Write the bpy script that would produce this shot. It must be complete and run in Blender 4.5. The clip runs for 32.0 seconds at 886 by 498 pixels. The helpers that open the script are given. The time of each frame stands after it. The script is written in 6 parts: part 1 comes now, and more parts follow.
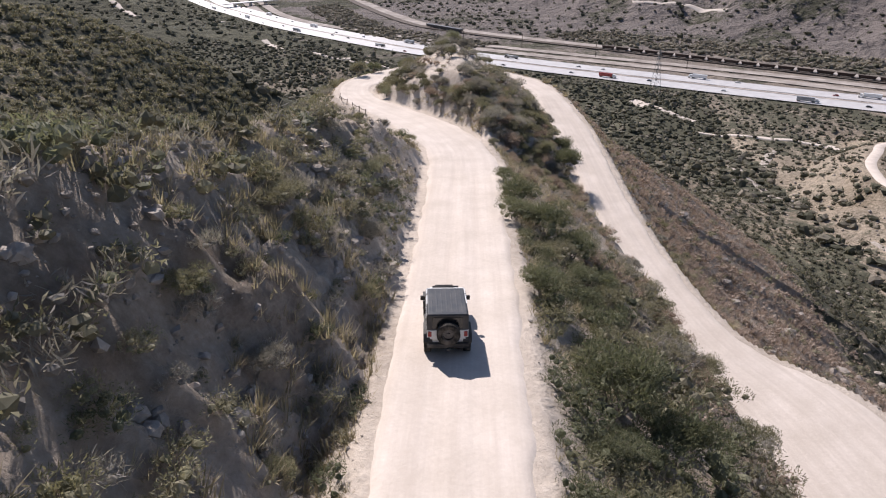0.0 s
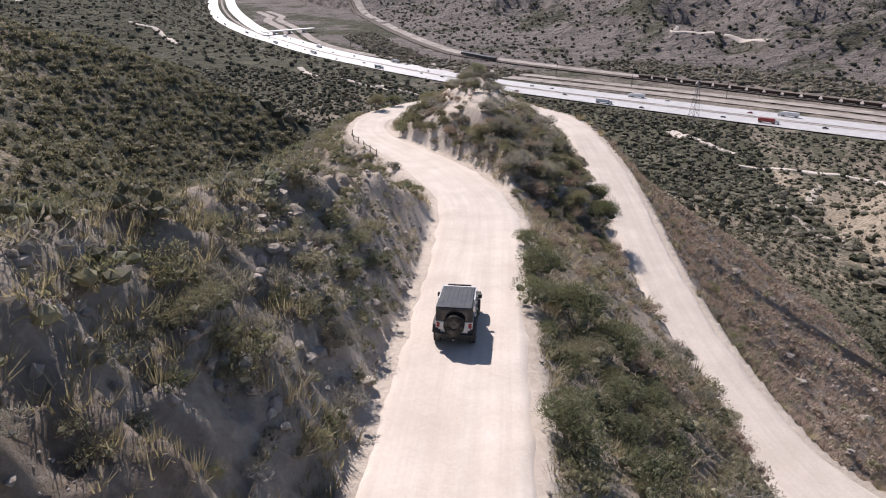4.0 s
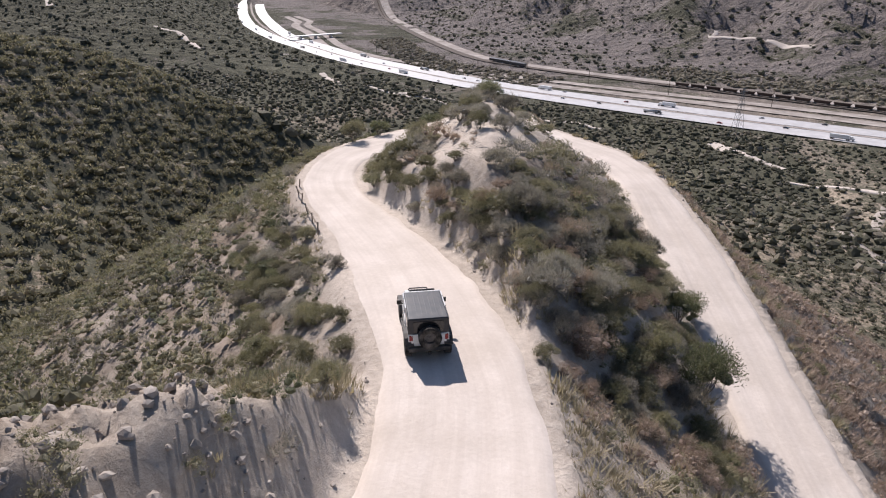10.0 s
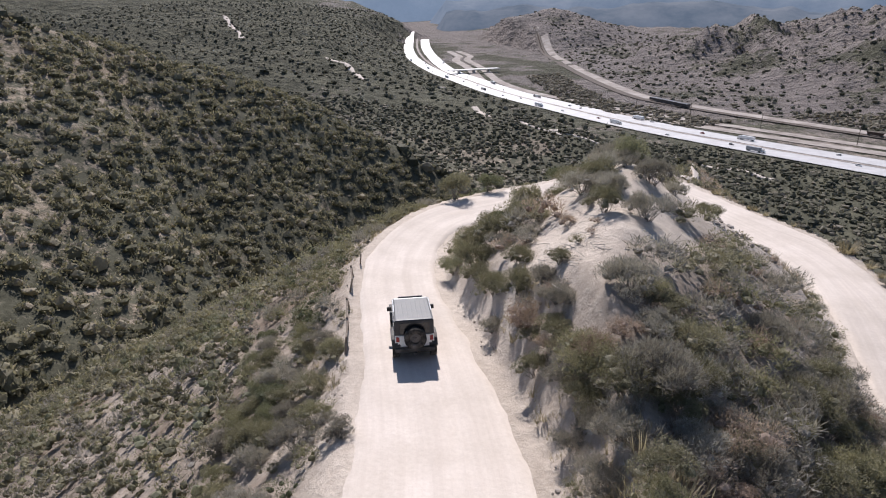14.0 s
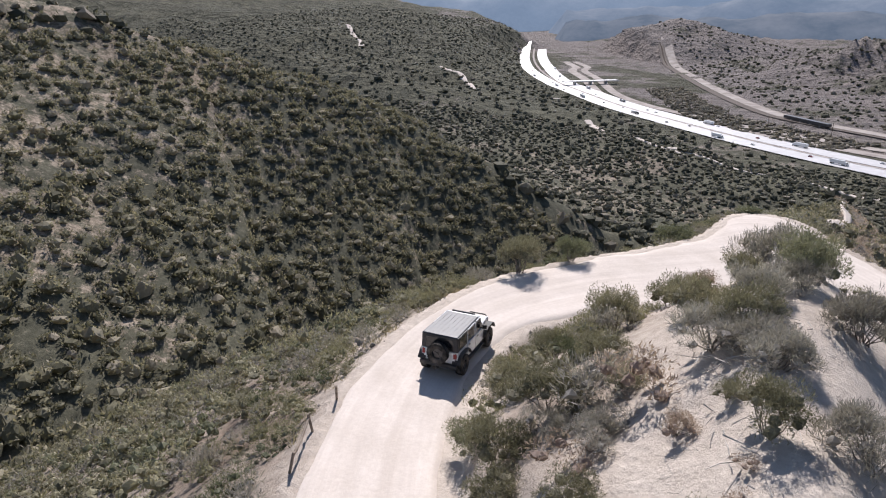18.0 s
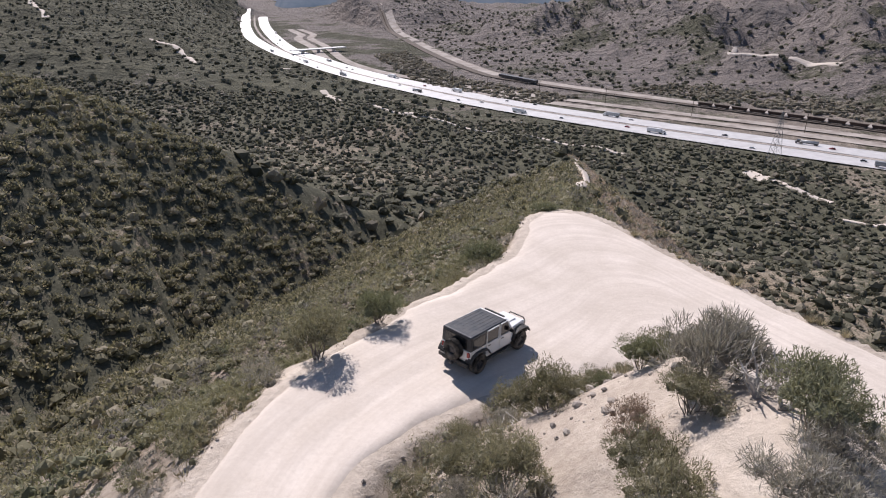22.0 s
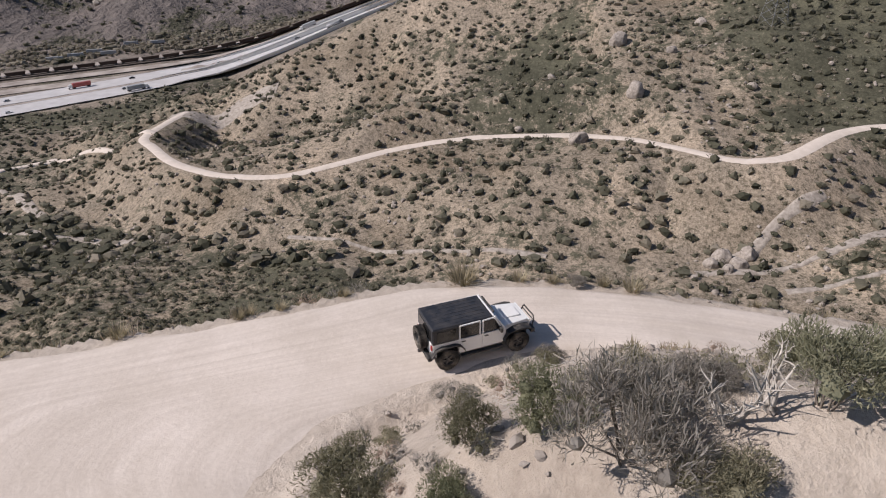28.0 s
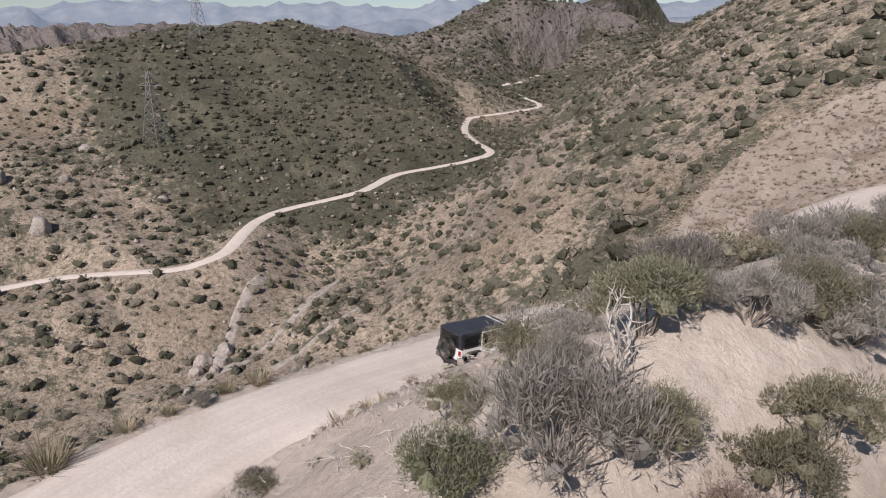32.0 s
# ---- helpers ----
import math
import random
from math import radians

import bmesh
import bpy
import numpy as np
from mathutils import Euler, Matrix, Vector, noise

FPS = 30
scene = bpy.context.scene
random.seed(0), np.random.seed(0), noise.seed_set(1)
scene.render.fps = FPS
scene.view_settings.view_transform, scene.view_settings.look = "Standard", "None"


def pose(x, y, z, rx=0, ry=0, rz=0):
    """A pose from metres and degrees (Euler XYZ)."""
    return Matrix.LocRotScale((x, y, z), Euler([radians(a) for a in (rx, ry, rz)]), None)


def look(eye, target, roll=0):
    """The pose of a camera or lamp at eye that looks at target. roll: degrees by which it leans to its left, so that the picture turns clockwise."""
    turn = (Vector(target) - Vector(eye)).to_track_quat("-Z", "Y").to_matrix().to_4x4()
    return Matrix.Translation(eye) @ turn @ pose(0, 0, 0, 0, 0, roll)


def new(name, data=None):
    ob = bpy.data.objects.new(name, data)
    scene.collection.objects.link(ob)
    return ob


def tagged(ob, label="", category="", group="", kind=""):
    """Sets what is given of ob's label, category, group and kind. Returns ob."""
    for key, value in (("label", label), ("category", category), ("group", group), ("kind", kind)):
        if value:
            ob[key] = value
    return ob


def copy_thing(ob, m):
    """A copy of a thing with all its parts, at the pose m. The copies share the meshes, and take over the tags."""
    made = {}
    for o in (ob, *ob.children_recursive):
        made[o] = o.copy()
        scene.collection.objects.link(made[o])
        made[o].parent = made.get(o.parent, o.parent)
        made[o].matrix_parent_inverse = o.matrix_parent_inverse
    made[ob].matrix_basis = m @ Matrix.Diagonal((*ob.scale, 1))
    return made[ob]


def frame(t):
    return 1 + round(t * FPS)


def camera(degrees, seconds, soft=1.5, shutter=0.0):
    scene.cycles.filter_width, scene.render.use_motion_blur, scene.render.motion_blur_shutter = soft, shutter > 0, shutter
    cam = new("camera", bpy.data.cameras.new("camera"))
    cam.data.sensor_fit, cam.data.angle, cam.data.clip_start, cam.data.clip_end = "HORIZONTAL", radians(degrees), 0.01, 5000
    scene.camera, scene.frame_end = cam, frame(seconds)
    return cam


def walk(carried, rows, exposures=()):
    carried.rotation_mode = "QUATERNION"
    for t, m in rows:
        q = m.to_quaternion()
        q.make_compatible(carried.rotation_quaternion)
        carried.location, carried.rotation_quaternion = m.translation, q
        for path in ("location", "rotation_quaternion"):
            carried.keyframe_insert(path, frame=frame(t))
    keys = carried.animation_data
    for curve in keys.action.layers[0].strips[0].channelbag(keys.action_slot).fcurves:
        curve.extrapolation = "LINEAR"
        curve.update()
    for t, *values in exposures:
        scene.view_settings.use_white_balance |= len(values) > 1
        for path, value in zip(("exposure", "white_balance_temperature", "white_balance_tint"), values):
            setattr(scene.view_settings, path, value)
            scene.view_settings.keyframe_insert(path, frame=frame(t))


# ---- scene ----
cam = camera(69.4, 32.0, soft=1.1)
PATH = [
    (0, (0.000, 0.000, 0.000), -27.183, -0.139, 0.058),
    (0.5, (0.106, 1.109, -0.088), -27.245, -0.153, 0.441),
    (1, (0.250, 2.255, -0.212), -27.272, -0.106, 0.885),
    (1.5, (0.392, 3.433, -0.367), -27.263, -0.058, 1.269),
    (2, (0.559, 4.603, -0.509), -27.213, 0.013, 1.645),
    (2.5, (0.773, 5.808, -0.537), -27.048, -0.024, 2.009),
    (3, (1.013, 7.024, -0.598), -26.560, -0.008, 2.388),
    (3.5, (1.281, 8.395, -0.740), -25.711, -0.026, 2.771),
    (5.5, (2.717, 16.170, -1.458), -23.806, 0.026, 4.217),
    (6, (3.133, 18.792, -1.733), -23.858, 0.007, 4.646),
    (6.5, (3.395, 21.734, -2.097), -24.072, 0.020, 4.950),
    (7, (3.574, 24.678, -2.407), -24.344, 0.046, 5.157),
    (7.5, (3.460, 27.614, -2.738), -24.673, 0.039, 5.078),
    (8, (3.191, 30.394, -3.200), -24.734, 0.025, 4.767),
    (8.5, (2.925, 33.020, -3.661), -24.673, 0.049, 4.442),
    (9, (2.884, 35.421, -4.011), -24.613, 0.144, 4.492),
    (9.5, (2.967, 37.720, -4.269), -24.487, 0.138, 4.927),
    (10, (3.078, 39.932, -4.454), -24.484, 0.167, 5.680),
    (10.5, (3.180, 42.149, -4.596), -24.522, 0.148, 6.727),
    (11, (3.315, 44.291, -4.784), -24.365, 0.108, 8.072),
    (11.5, (3.437, 46.420, -5.043), -23.679, 0.170, 9.709),
    (12, (3.546, 48.527, -5.289), -23.032, 0.177, 11.564),
    (12.5, (3.563, 50.597, -5.489), -22.608, 0.165, 13.508),
    (13, (3.605, 52.484, -5.628), -22.224, 0.194, 15.462),
    (13.5, (3.613, 54.571, -5.828), -22.004, 0.229, 17.396),
    (14, (3.544, 56.683, -6.195), -21.523, 0.303, 19.336),
    (14.5, (3.502, 58.564, -6.384), -20.953, 0.314, 21.255),
    (15, (3.372, 60.514, -6.552), -20.419, 0.253, 23.105),
    (15.5, (3.232, 62.488, -6.740), -19.932, 0.417, 24.902),
    (17.5, (1.529, 72.034, -7.267), -19.490, 0.300, 29.691),
    (18, (0.552, 74.239, -7.195), -20.705, 0.230, 29.400),
    (18.5, (-0.352, 76.132, -7.073), -22.071, 0.231, 28.546),
    (19, (-1.111, 77.629, -7.021), -22.572, 0.159, 27.151),
    (19.5, (-1.831, 78.907, -6.935), -22.758, 0.173, 25.167),
    (20, (-2.581, 80.201, -6.804), -23.144, 0.149, 22.364),
    (20.5, (-3.315, 81.544, -6.720), -23.398, 0.058, 18.748),
    (21, (-4.107, 82.917, -6.657), -23.453, -0.083, 14.564),
    (21.5, (-4.855, 84.171, -6.635), -23.329, -0.018, 10.433),
    (22, (-5.658, 85.637, -6.625), -23.439, -0.098, 6.098),
    (22.5, (-6.617, 87.125, -6.665), -23.811, -0.197, 0.874),
    (23, (-7.650, 88.785, -6.708), -24.682, -0.243, -4.892),
    (23.5, (-8.645, 90.598, -6.771), -25.750, -0.296, -11.233),
    (24, (-9.529, 92.339, -6.695), -26.928, -0.360, -18.109),
    (24.5, (-10.274, 93.840, -6.842), -27.509, -0.455, -25.130),
    (26.5, (-10.385, 98.659, -7.392), -28.178, -0.173, -50.720),
    (27, (-10.153, 100.081, -7.538), -28.311, 0.023, -58.651),
    (27.5, (-9.991, 101.465, -7.576), -28.253, 0.095, -66.419),
    (28, (-9.825, 102.782, -7.596), -28.086, 0.105, -73.986),
    (28.5, (-9.750, 104.025, -7.764), -27.522, 0.036, -81.393),
    (29, (-10.066, 105.246, -7.946), -26.123, 0.052, -88.842),
    (29.5, (-10.057, 106.511, -8.068), -24.715, -0.044, -95.951),
    (30, (-9.417, 107.671, -8.144), -24.081, -0.071, -103.000),
    (30.5, (-8.451, 108.557, -8.316), -23.603, -0.091, -110.233),
    (31, (-7.370, 109.104, -8.836), -22.426, -0.036, -116.897),
    (31.5, (-6.619, 109.315, -9.619), -20.212, 0.045, -122.066),
    (32, (-6.456, 109.372, -10.147), -17.661, 0.044, -125.477),
]
walk(cam, [(t, pose(*eye, 90 + pitch, roll, yaw)) for t, eye, pitch, roll, yaw in PATH], [(0, 0.32, 6480, 17), (11, 0.29, 6440, 17), (15, 0.32, 6250, 15), (19, 0.38, 6240, 15), (22, 0.28, 6400, 17), (24.5, 0.1, 6520, 18), (28, -0.07, 6580, 16), (32, 0.0, 6550, 17)])

# ---- sky, sun ----
SUN_EL, SUN_AZ = 42.0, -26.0          # degrees; azimuth from +y towards +x
world = bpy.data.worlds.new("sky")
scene.world = world
world.use_nodes = True
wn = world.node_tree.nodes
sky = wn.new("ShaderNodeTexSky")
sky.sky_type, sky.sun_disc = "NISHITA", False
sky.sun_elevation, sky.sun_rotation = radians(SUN_EL), radians(SUN_AZ)
sky.altitude, sky.dust_density, sky.air_density = 900, 0.6, 1.0
world.node_tree.links.new(sky.outputs[0], wn["Background"].inputs[0])
wn["Background"].inputs[1].default_value = 0.08
sun = new("sun", bpy.data.lights.new("sun", "SUN"))
sun.data.energy, sun.data.angle, sun.data.color = 4.85, radians(0.6), (1.0, 0.95, 0.89)
_az, _el = radians(SUN_AZ), radians(SUN_EL)
sun.matrix_world = look((0, 0, 0), (-math.sin(_az) * math.cos(_el), -math.cos(_az) * math.cos(_el), -math.sin(_el)))


# ---- materials ----
def nodes_of(name, rough=0.9, spec=0.2):
    m = bpy.data.materials.new(name)
    m.use_nodes = True
    n, l = m.node_tree.nodes, m.node_tree.links
    b = n["Principled BSDF"]
    b.inputs["Roughness"].default_value = rough
    b.inputs["Specular IOR Level"].default_value = spec
    return m, n, l, b


def ramp(n, l, src, stops):
    r = n.new("ShaderNodeValToRGB")
    while len(r.color_ramp.elements) < len(stops):
        r.color_ramp.elements.new(0.5)
    for e, (p, c) in zip(r.color_ramp.elements, stops):
        e.position, e.color = p, (*c, 1)
    l.new(src, r.inputs[0])
    return r.outputs[0]


def noise_tex(n, l, scale, detail=4.0, rough=0.6, coord=None, kind="noise"):
    t = n.new("ShaderNodeTexNoise" if kind == "noise" else "ShaderNodeTexVoronoi")
    t.inputs["Scale"].default_value = scale
    t.inputs["Detail"].default_value = detail
    t.inputs["Roughness"].default_value = rough
    if coord is not None:
        l.new(coord, t.inputs["Vector"])
    return t


def mix(n, l, fac, a, b, mode="MIX"):
    x = n.new("ShaderNodeMix")
    x.data_type, x.blend_type = "RGBA", mode
    for sock, v in ((x.inputs[0], fac), (x.inputs[6], a), (x.inputs[7], b)):
        if isinstance(v, (int, float)):
            sock.default_value = v
        elif isinstance(v, tuple):
            sock.default_value = (*v, 1)
        else:
            l.new(v, sock)
    return x.outputs[2]


def bump(n, l, b, height, strength=0.5, dist=0.1):
    k = n.new("ShaderNodeBump")
    k.inputs["Strength"].default_value, k.inputs["Distance"].default_value = strength, dist
    l.new(height, k.inputs["Height"])
    l.new(k.outputs[0], b.inputs["Normal"])


def world_pos(n):
    return n.new("ShaderNodeNewGeometry").outputs["Position"]


def mat_ground():
    """Pale decomposed granite with brown duff, stones and, over the wide slopes, small scrub told by tone alone."""
    m, n, l, b = nodes_of("soil_and_scrub", 0.95, 0.1)
    p = world_pos(n)
    fine = noise_tex(n, l, 2.2, 10, 0.74, p)
    mid = noise_tex(n, l, 0.16, 5, 0.65, p)
    big = noise_tex(n, l, 0.02, 4, 0.6, p)
    soil = ramp(n, l, fine.outputs[0], [(0.25, (0.19, 0.155, 0.125)), (0.5, (0.31, 0.265, 0.22)), (0.75, (0.47, 0.41, 0.35))])
    duff = ramp(n, l, fine.outputs[0], [(0.3, (0.085, 0.062, 0.045)), (0.7, (0.22, 0.165, 0.12))])
    cover = n.new("ShaderNodeAttribute")
    cover.attribute_name = "cover"
    base = mix(n, l, ramp(n, l, mid.outputs[0], [(0.5, (0, 0, 0)), (0.68, (0.85, 0.85, 0.85))]), soil, duff)
    base = mix(n, l, ramp(n, l, big.outputs[0], [(0.35, (0, 0, 0)), (0.7, (0.5, 0.5, 0.5))]), base, (0.27, 0.2, 0.15))
    worn = n.new("ShaderNodeAttribute")
    worn.attribute_name = "worn"
    bare = ramp(n, l, fine.outputs[0], [(0.25, (0.43, 0.365, 0.305)), (0.5, (0.56, 0.485, 0.415)), (0.75, (0.68, 0.60, 0.52))])
    base = mix(n, l, worn.outputs["Fac"], base, bare)
    slope = ramp(n, l, fine.outputs[0], [(0.3, (0.17, 0.145, 0.12)), (0.5, (0.325, 0.275, 0.222)), (0.72, (0.54, 0.475, 0.4))])
    wide = ramp(n, l, big.outputs[0], [(0.3, (0.75, 0.72, 0.68)), (0.5, (1, 1, 1)), (0.7, (1.35, 1.3, 1.28))])
    slope = mix(n, l, 1.0, slope, wide, "MULTIPLY")
    base = mix(n, l, ramp(n, l, cover.outputs["Fac"], [(0.1, (0, 0, 0)), (0.35, (1, 1, 1))]), base, slope)
    low_growth = noise_tex(n, l, 0.75, 7, 0.82, p)
    speck = ramp(n, l, low_growth.outputs[0], [(0.4, (0.34, 0.35, 0.31)), (0.5, (0.86, 0.85, 0.82)), (0.58, (1.04, 1.03, 1.0)), (0.72, (1.22, 1.2, 1.16))])
    base = mix(n, l, ramp(n, l, cover.outputs["Fac"], [(0.1, (0, 0, 0)), (0.3, (1, 1, 1))]), base, mix(n, l, 1.0, base, speck, "MULTIPLY"))
    old_rock = ramp(n, l, fine.outputs[0], [(0.3, (0.11, 0.095, 0.088)), (0.5, (0.2, 0.175, 0.163)), (0.72, (0.33, 0.295, 0.275))])
    remote = n.new("ShaderNodeAttribute")
    remote.attribute_name = "rugged"
    base = mix(n, l, remote.outputs["Fac"], base, old_rock)
    scrub_v = noise_tex(n, l, 0.2, 6, 0.85, p)
    scrub_f = noise_tex(n, l, 0.9, 4, 0.8, p)
    green = ramp(n, l, scrub_f.outputs[0], [(0.3, (0.05, 0.05, 0.036)), (0.55, (0.1, 0.098, 0.07)), (0.8, (0.2, 0.185, 0.14))])
    add = n.new("ShaderNodeMath")
    add.operation = "ADD"
    l.new(scrub_v.outputs[0], add.inputs[0])
    l.new(cover.outputs["Fac"], add.inputs[1])
    rise = n.new("ShaderNodeMath")
    rise.operation = "MULTIPLY_ADD"
    l.new(big.outputs[0], rise.inputs[0])
    rise.inputs[1].default_value = 0.8
    l.new(add.outputs[0], rise.inputs[2])
    drop = n.new("ShaderNodeMath")
    drop.operation = "SUBTRACT"
    l.new(rise.outputs[0], drop.inputs[0])
    drop.inputs[1].default_value = 0.52
    fac = ramp(n, l, drop.outputs[0], [(0.92, (0, 0, 0)), (1.02, (1, 1, 1))])
    patchy = noise_tex(n, l, 0.035, 9, 0.78, p)
    mottle = ramp(n, l, patchy.outputs[0], [(0.36, (0.5, 0.5, 0.5)), (0.5, (0.95, 0.94, 0.93)), (0.66, (1.6, 1.54, 1.5))])
    l.new(mix(n, l, cover.outputs["Fac"], mix(n, l, fac, base, green), mix(n, l, 1.0, mix(n, l, fac, base, green), mottle, "MULTIPLY")), b.inputs["Base Color"])
    bump(n, l, b, mix(n, l, 0.4, fine.outputs[0], scrub_v.outputs[0]), 0.75, 0.35)
    rough = noise_tex(n, l, 0.035, 8, 0.62, p)
    broad = n.new("ShaderNodeBump")
    broad.inputs["Distance"].default_value = 24.0
    away = n.new("ShaderNodeAttribute")
    away.attribute_name = "rugged"
    l.new(away.outputs["Fac"], broad.inputs["Strength"])
    l.new(rough.outputs[0], broad.inputs["Height"])
    l.new(broad.outputs[0], [k for k in n if k.type == "BUMP" and k != broad][0].inputs["Normal"])
    return m


def mat_road():
    m, n, l, b = nodes_of("graded_dirt", 0.95, 0.1)
    p = world_pos(n)
    fine = noise_tex(n, l, 5.0, 6, 0.7, p)
    mid = noise_tex(n, l, 0.35, 4, 0.6, p)
    col = ramp(n, l, mid.outputs[0], [(0.3, (0.56, 0.495, 0.435)), (0.7, (0.72, 0.645, 0.585))])
    col = mix(n, l, 0.25, col, ramp(n, l, fine.outputs[0], [(0.3, (0.38, 0.31, 0.25)), (0.7, (0.7, 0.62, 0.54))]))
    lay = n.new("ShaderNodeAttribute")
    lay.attribute_name = "lay"
    mp = n.new("ShaderNodeMapping")
    mp.inputs["Scale"].default_value = (1.6, 0.05, 1)
    l.new(lay.outputs["Vector"], mp.inputs["Vector"])
    streak = noise_tex(n, l, 1.0, 5, 0.65, mp.outputs[0])
    col = mix(n, l, ramp(n, l, streak.outputs[0], [(0.4, (0, 0, 0)), (0.7, (0.5, 0.5, 0.5))]), col, (0.47, 0.405, 0.35))
    l.new(col, b.inputs["Base Color"])
    bump(n, l, b, mix(n, l, 0.4, fine.outputs[0], streak.outputs[0]), 0.5, 0.08)
    return m


def mat_noisy(name, dark, light, scale=6.0, rough=0.8, spec=0.25, strength=0.4, dist=0.05, per_object=False, metal=0.0):
    m, n, l, b = nodes_of(name, rough, spec)
    b.inputs["Metallic"].default_value = metal
    t = noise_tex(n, l, scale, 5, 0.65, world_pos(n))
    col = ramp(n, l, t.outputs[0], [(0.3, dark), (0.7, light)])
    if per_object:
        info = n.new("ShaderNodeObjectInfo")
        col = mix(n, l, 0.45, col, ramp(n, l, info.outputs["Random"], [(0, dark), (1, light)]))
    l.new(col, b.inputs["Base Color"])
    if strength:
        bump(n, l, b, t.outputs[0], strength, dist)
    return m


def mat_leaf(name, stops, rough=0.65, per_object=True, translucent=0.38):
    """Leaves: one tone an island and one an object, dull above, letting a little light through."""
    m, n, l, b = nodes_of(name, rough, 0.25)
    geo = n.new("ShaderNodeNewGeometry")
    col = ramp(n, l, geo.outputs["Random Per Island"], stops)
    if per_object:
        info = n.new("ShaderNodeObjectInfo")
        col = mix(n, l, 0.5, col, ramp(n, l, info.outputs["Random"], stops))
    t = noise_tex(n, l, 2.5, 4, 0.7, world_pos(n))
    col = mix(n, l, 0.7, col, ramp(n, l, t.outputs[0], [(0.3, (0.62, 0.62, 0.62)), (0.7, (1.15, 1.15, 1.15))]), "MULTIPLY")
    l.new(col, b.inputs["Base Color"])
    tr = n.new("ShaderNodeBsdfTranslucent")
    l.new(mix(n, l, 1.0, col, (1.0, 1.0, 0.8), "MULTIPLY"), tr.inputs["Color"])
    both = n.new("ShaderNodeMixShader")
    both.inputs[0].default_value = translucent
    l.new(b.outputs[0], both.inputs[1])
    l.new(tr.outputs[0], both.inputs[2])
    l.new(both.outputs[0], n["Material Output"].inputs["Surface"])
    return m


M_GROUND, M_ROAD = mat_ground(), mat_road()
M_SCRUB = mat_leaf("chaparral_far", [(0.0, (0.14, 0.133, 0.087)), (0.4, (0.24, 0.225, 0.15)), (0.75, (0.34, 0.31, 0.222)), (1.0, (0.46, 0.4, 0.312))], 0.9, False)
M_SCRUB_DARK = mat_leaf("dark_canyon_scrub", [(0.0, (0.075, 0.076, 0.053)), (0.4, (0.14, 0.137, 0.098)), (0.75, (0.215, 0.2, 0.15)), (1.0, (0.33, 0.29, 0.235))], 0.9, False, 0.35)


# ---- the land ----
# The track by rows of its left and right edge and height: the descent, the hairpin on the ridge's end, the return below.
TRACK_DOWN = [(-2.6, -20, 2.4, -20, -12.6), (-2.5, 0, 2.6, 0, -14.5), (-2.4, 15, 3.1, 15, -16.2), (-2.0, 31, 4.1, 31, -17.9),
              (-1.5, 45, 4.6, 45, -19.3), (-1.4, 53, 5.1, 54, -20.1), (-1.6, 61, 4.6, 62, -20.5), (-4.2, 68.5, 2.3, 70, -20.9),
              (-6.2, 74, -0.8, 77, -21.5), (-9.3, 81, -5.0, 84, -22.1), (-13.8, 90, -9.2, 91.5, -22.8), (-15.7, 97, -11.1, 98, -23.2)]
TRACK_BEND = [(-16, 104, -11, 103, -23.5), (-14.8, 109.5, -9.0, 106.5, -23.8), (-11.5, 116, -6.0, 109.5, -24.1), (-8.6, 120, -3.0, 111.5, -24.3),
              (-4.9, 127, 0.2, 112.6, -24.6), (-3.2, 134.5, 3.5, 112.6, -24.7), (0.8, 135.2, 6.3, 111.8, -24.7), (4.2, 130, 8.6, 110, -24.7),
              (8.0, 123.6, 10.8, 107.6, -24.6), (11.8, 117.6, 12.6, 105, -24.5)]
TRACK_BACK = [(16.2, 111.6, 13.7, 102, -24.5), (18.4, 104.5, 14.4, 97.5, -24.6), (19.3, 96.5, 14.9, 92, -25.0), (20.1, 87.5, 15.2, 84, -25.6),
              (20.4, 77, 15.7, 75, -26.5), (20.5, 65, 16.1, 64, -27.6), (21.4, 53, 16.8, 52, -28.8), (24, 42, 18.6, 42, -29.9),
              (30, 35, 19.8, 33, -30.4), (33, 22, 22, 20, -31), (36, 0, 28, 0, -32), (37, -20, 31, -20, -33)]


def smooth_rows(rows, step):
    """Catmull-Rom through the rows, about one row every step metres."""
    a = np.array(rows, float)
    a = np.vstack([2 * a[0] - a[1], a, 2 * a[-1] - a[-2]])
    out = []
    for i in range(1, len(a) - 2):
        p0, p1, p2, p3 = a[i - 1:i + 3]
        k = max(2, math.ceil(np.linalg.norm((p2 - p1)[:2]) / step))
        for u in np.arange(k) / k:
            out.append(0.5 * (2 * p1 + (p2 - p0) * u + (2 * p0 - 5 * p1 + 4 * p2 - p3) * u * u + (3 * p1 - p0 - 3 * p2 + p3) * u ** 3))
    out.append(a[-2])
    return np.array(out)


TRACK = smooth_rows(TRACK_DOWN + TRACK_BEND + TRACK_BACK, 0.5)
TRACK_MID = np.c_[(TRACK[:, 0] + TRACK[:, 2]) / 2, (TRACK[:, 1] + TRACK[:, 3]) / 2, TRACK[:, 4]]
TRACK_HALF = np.hypot(TRACK[:, 0] - TRACK[:, 2], TRACK[:, 1] - TRACK[:, 3]) / 2
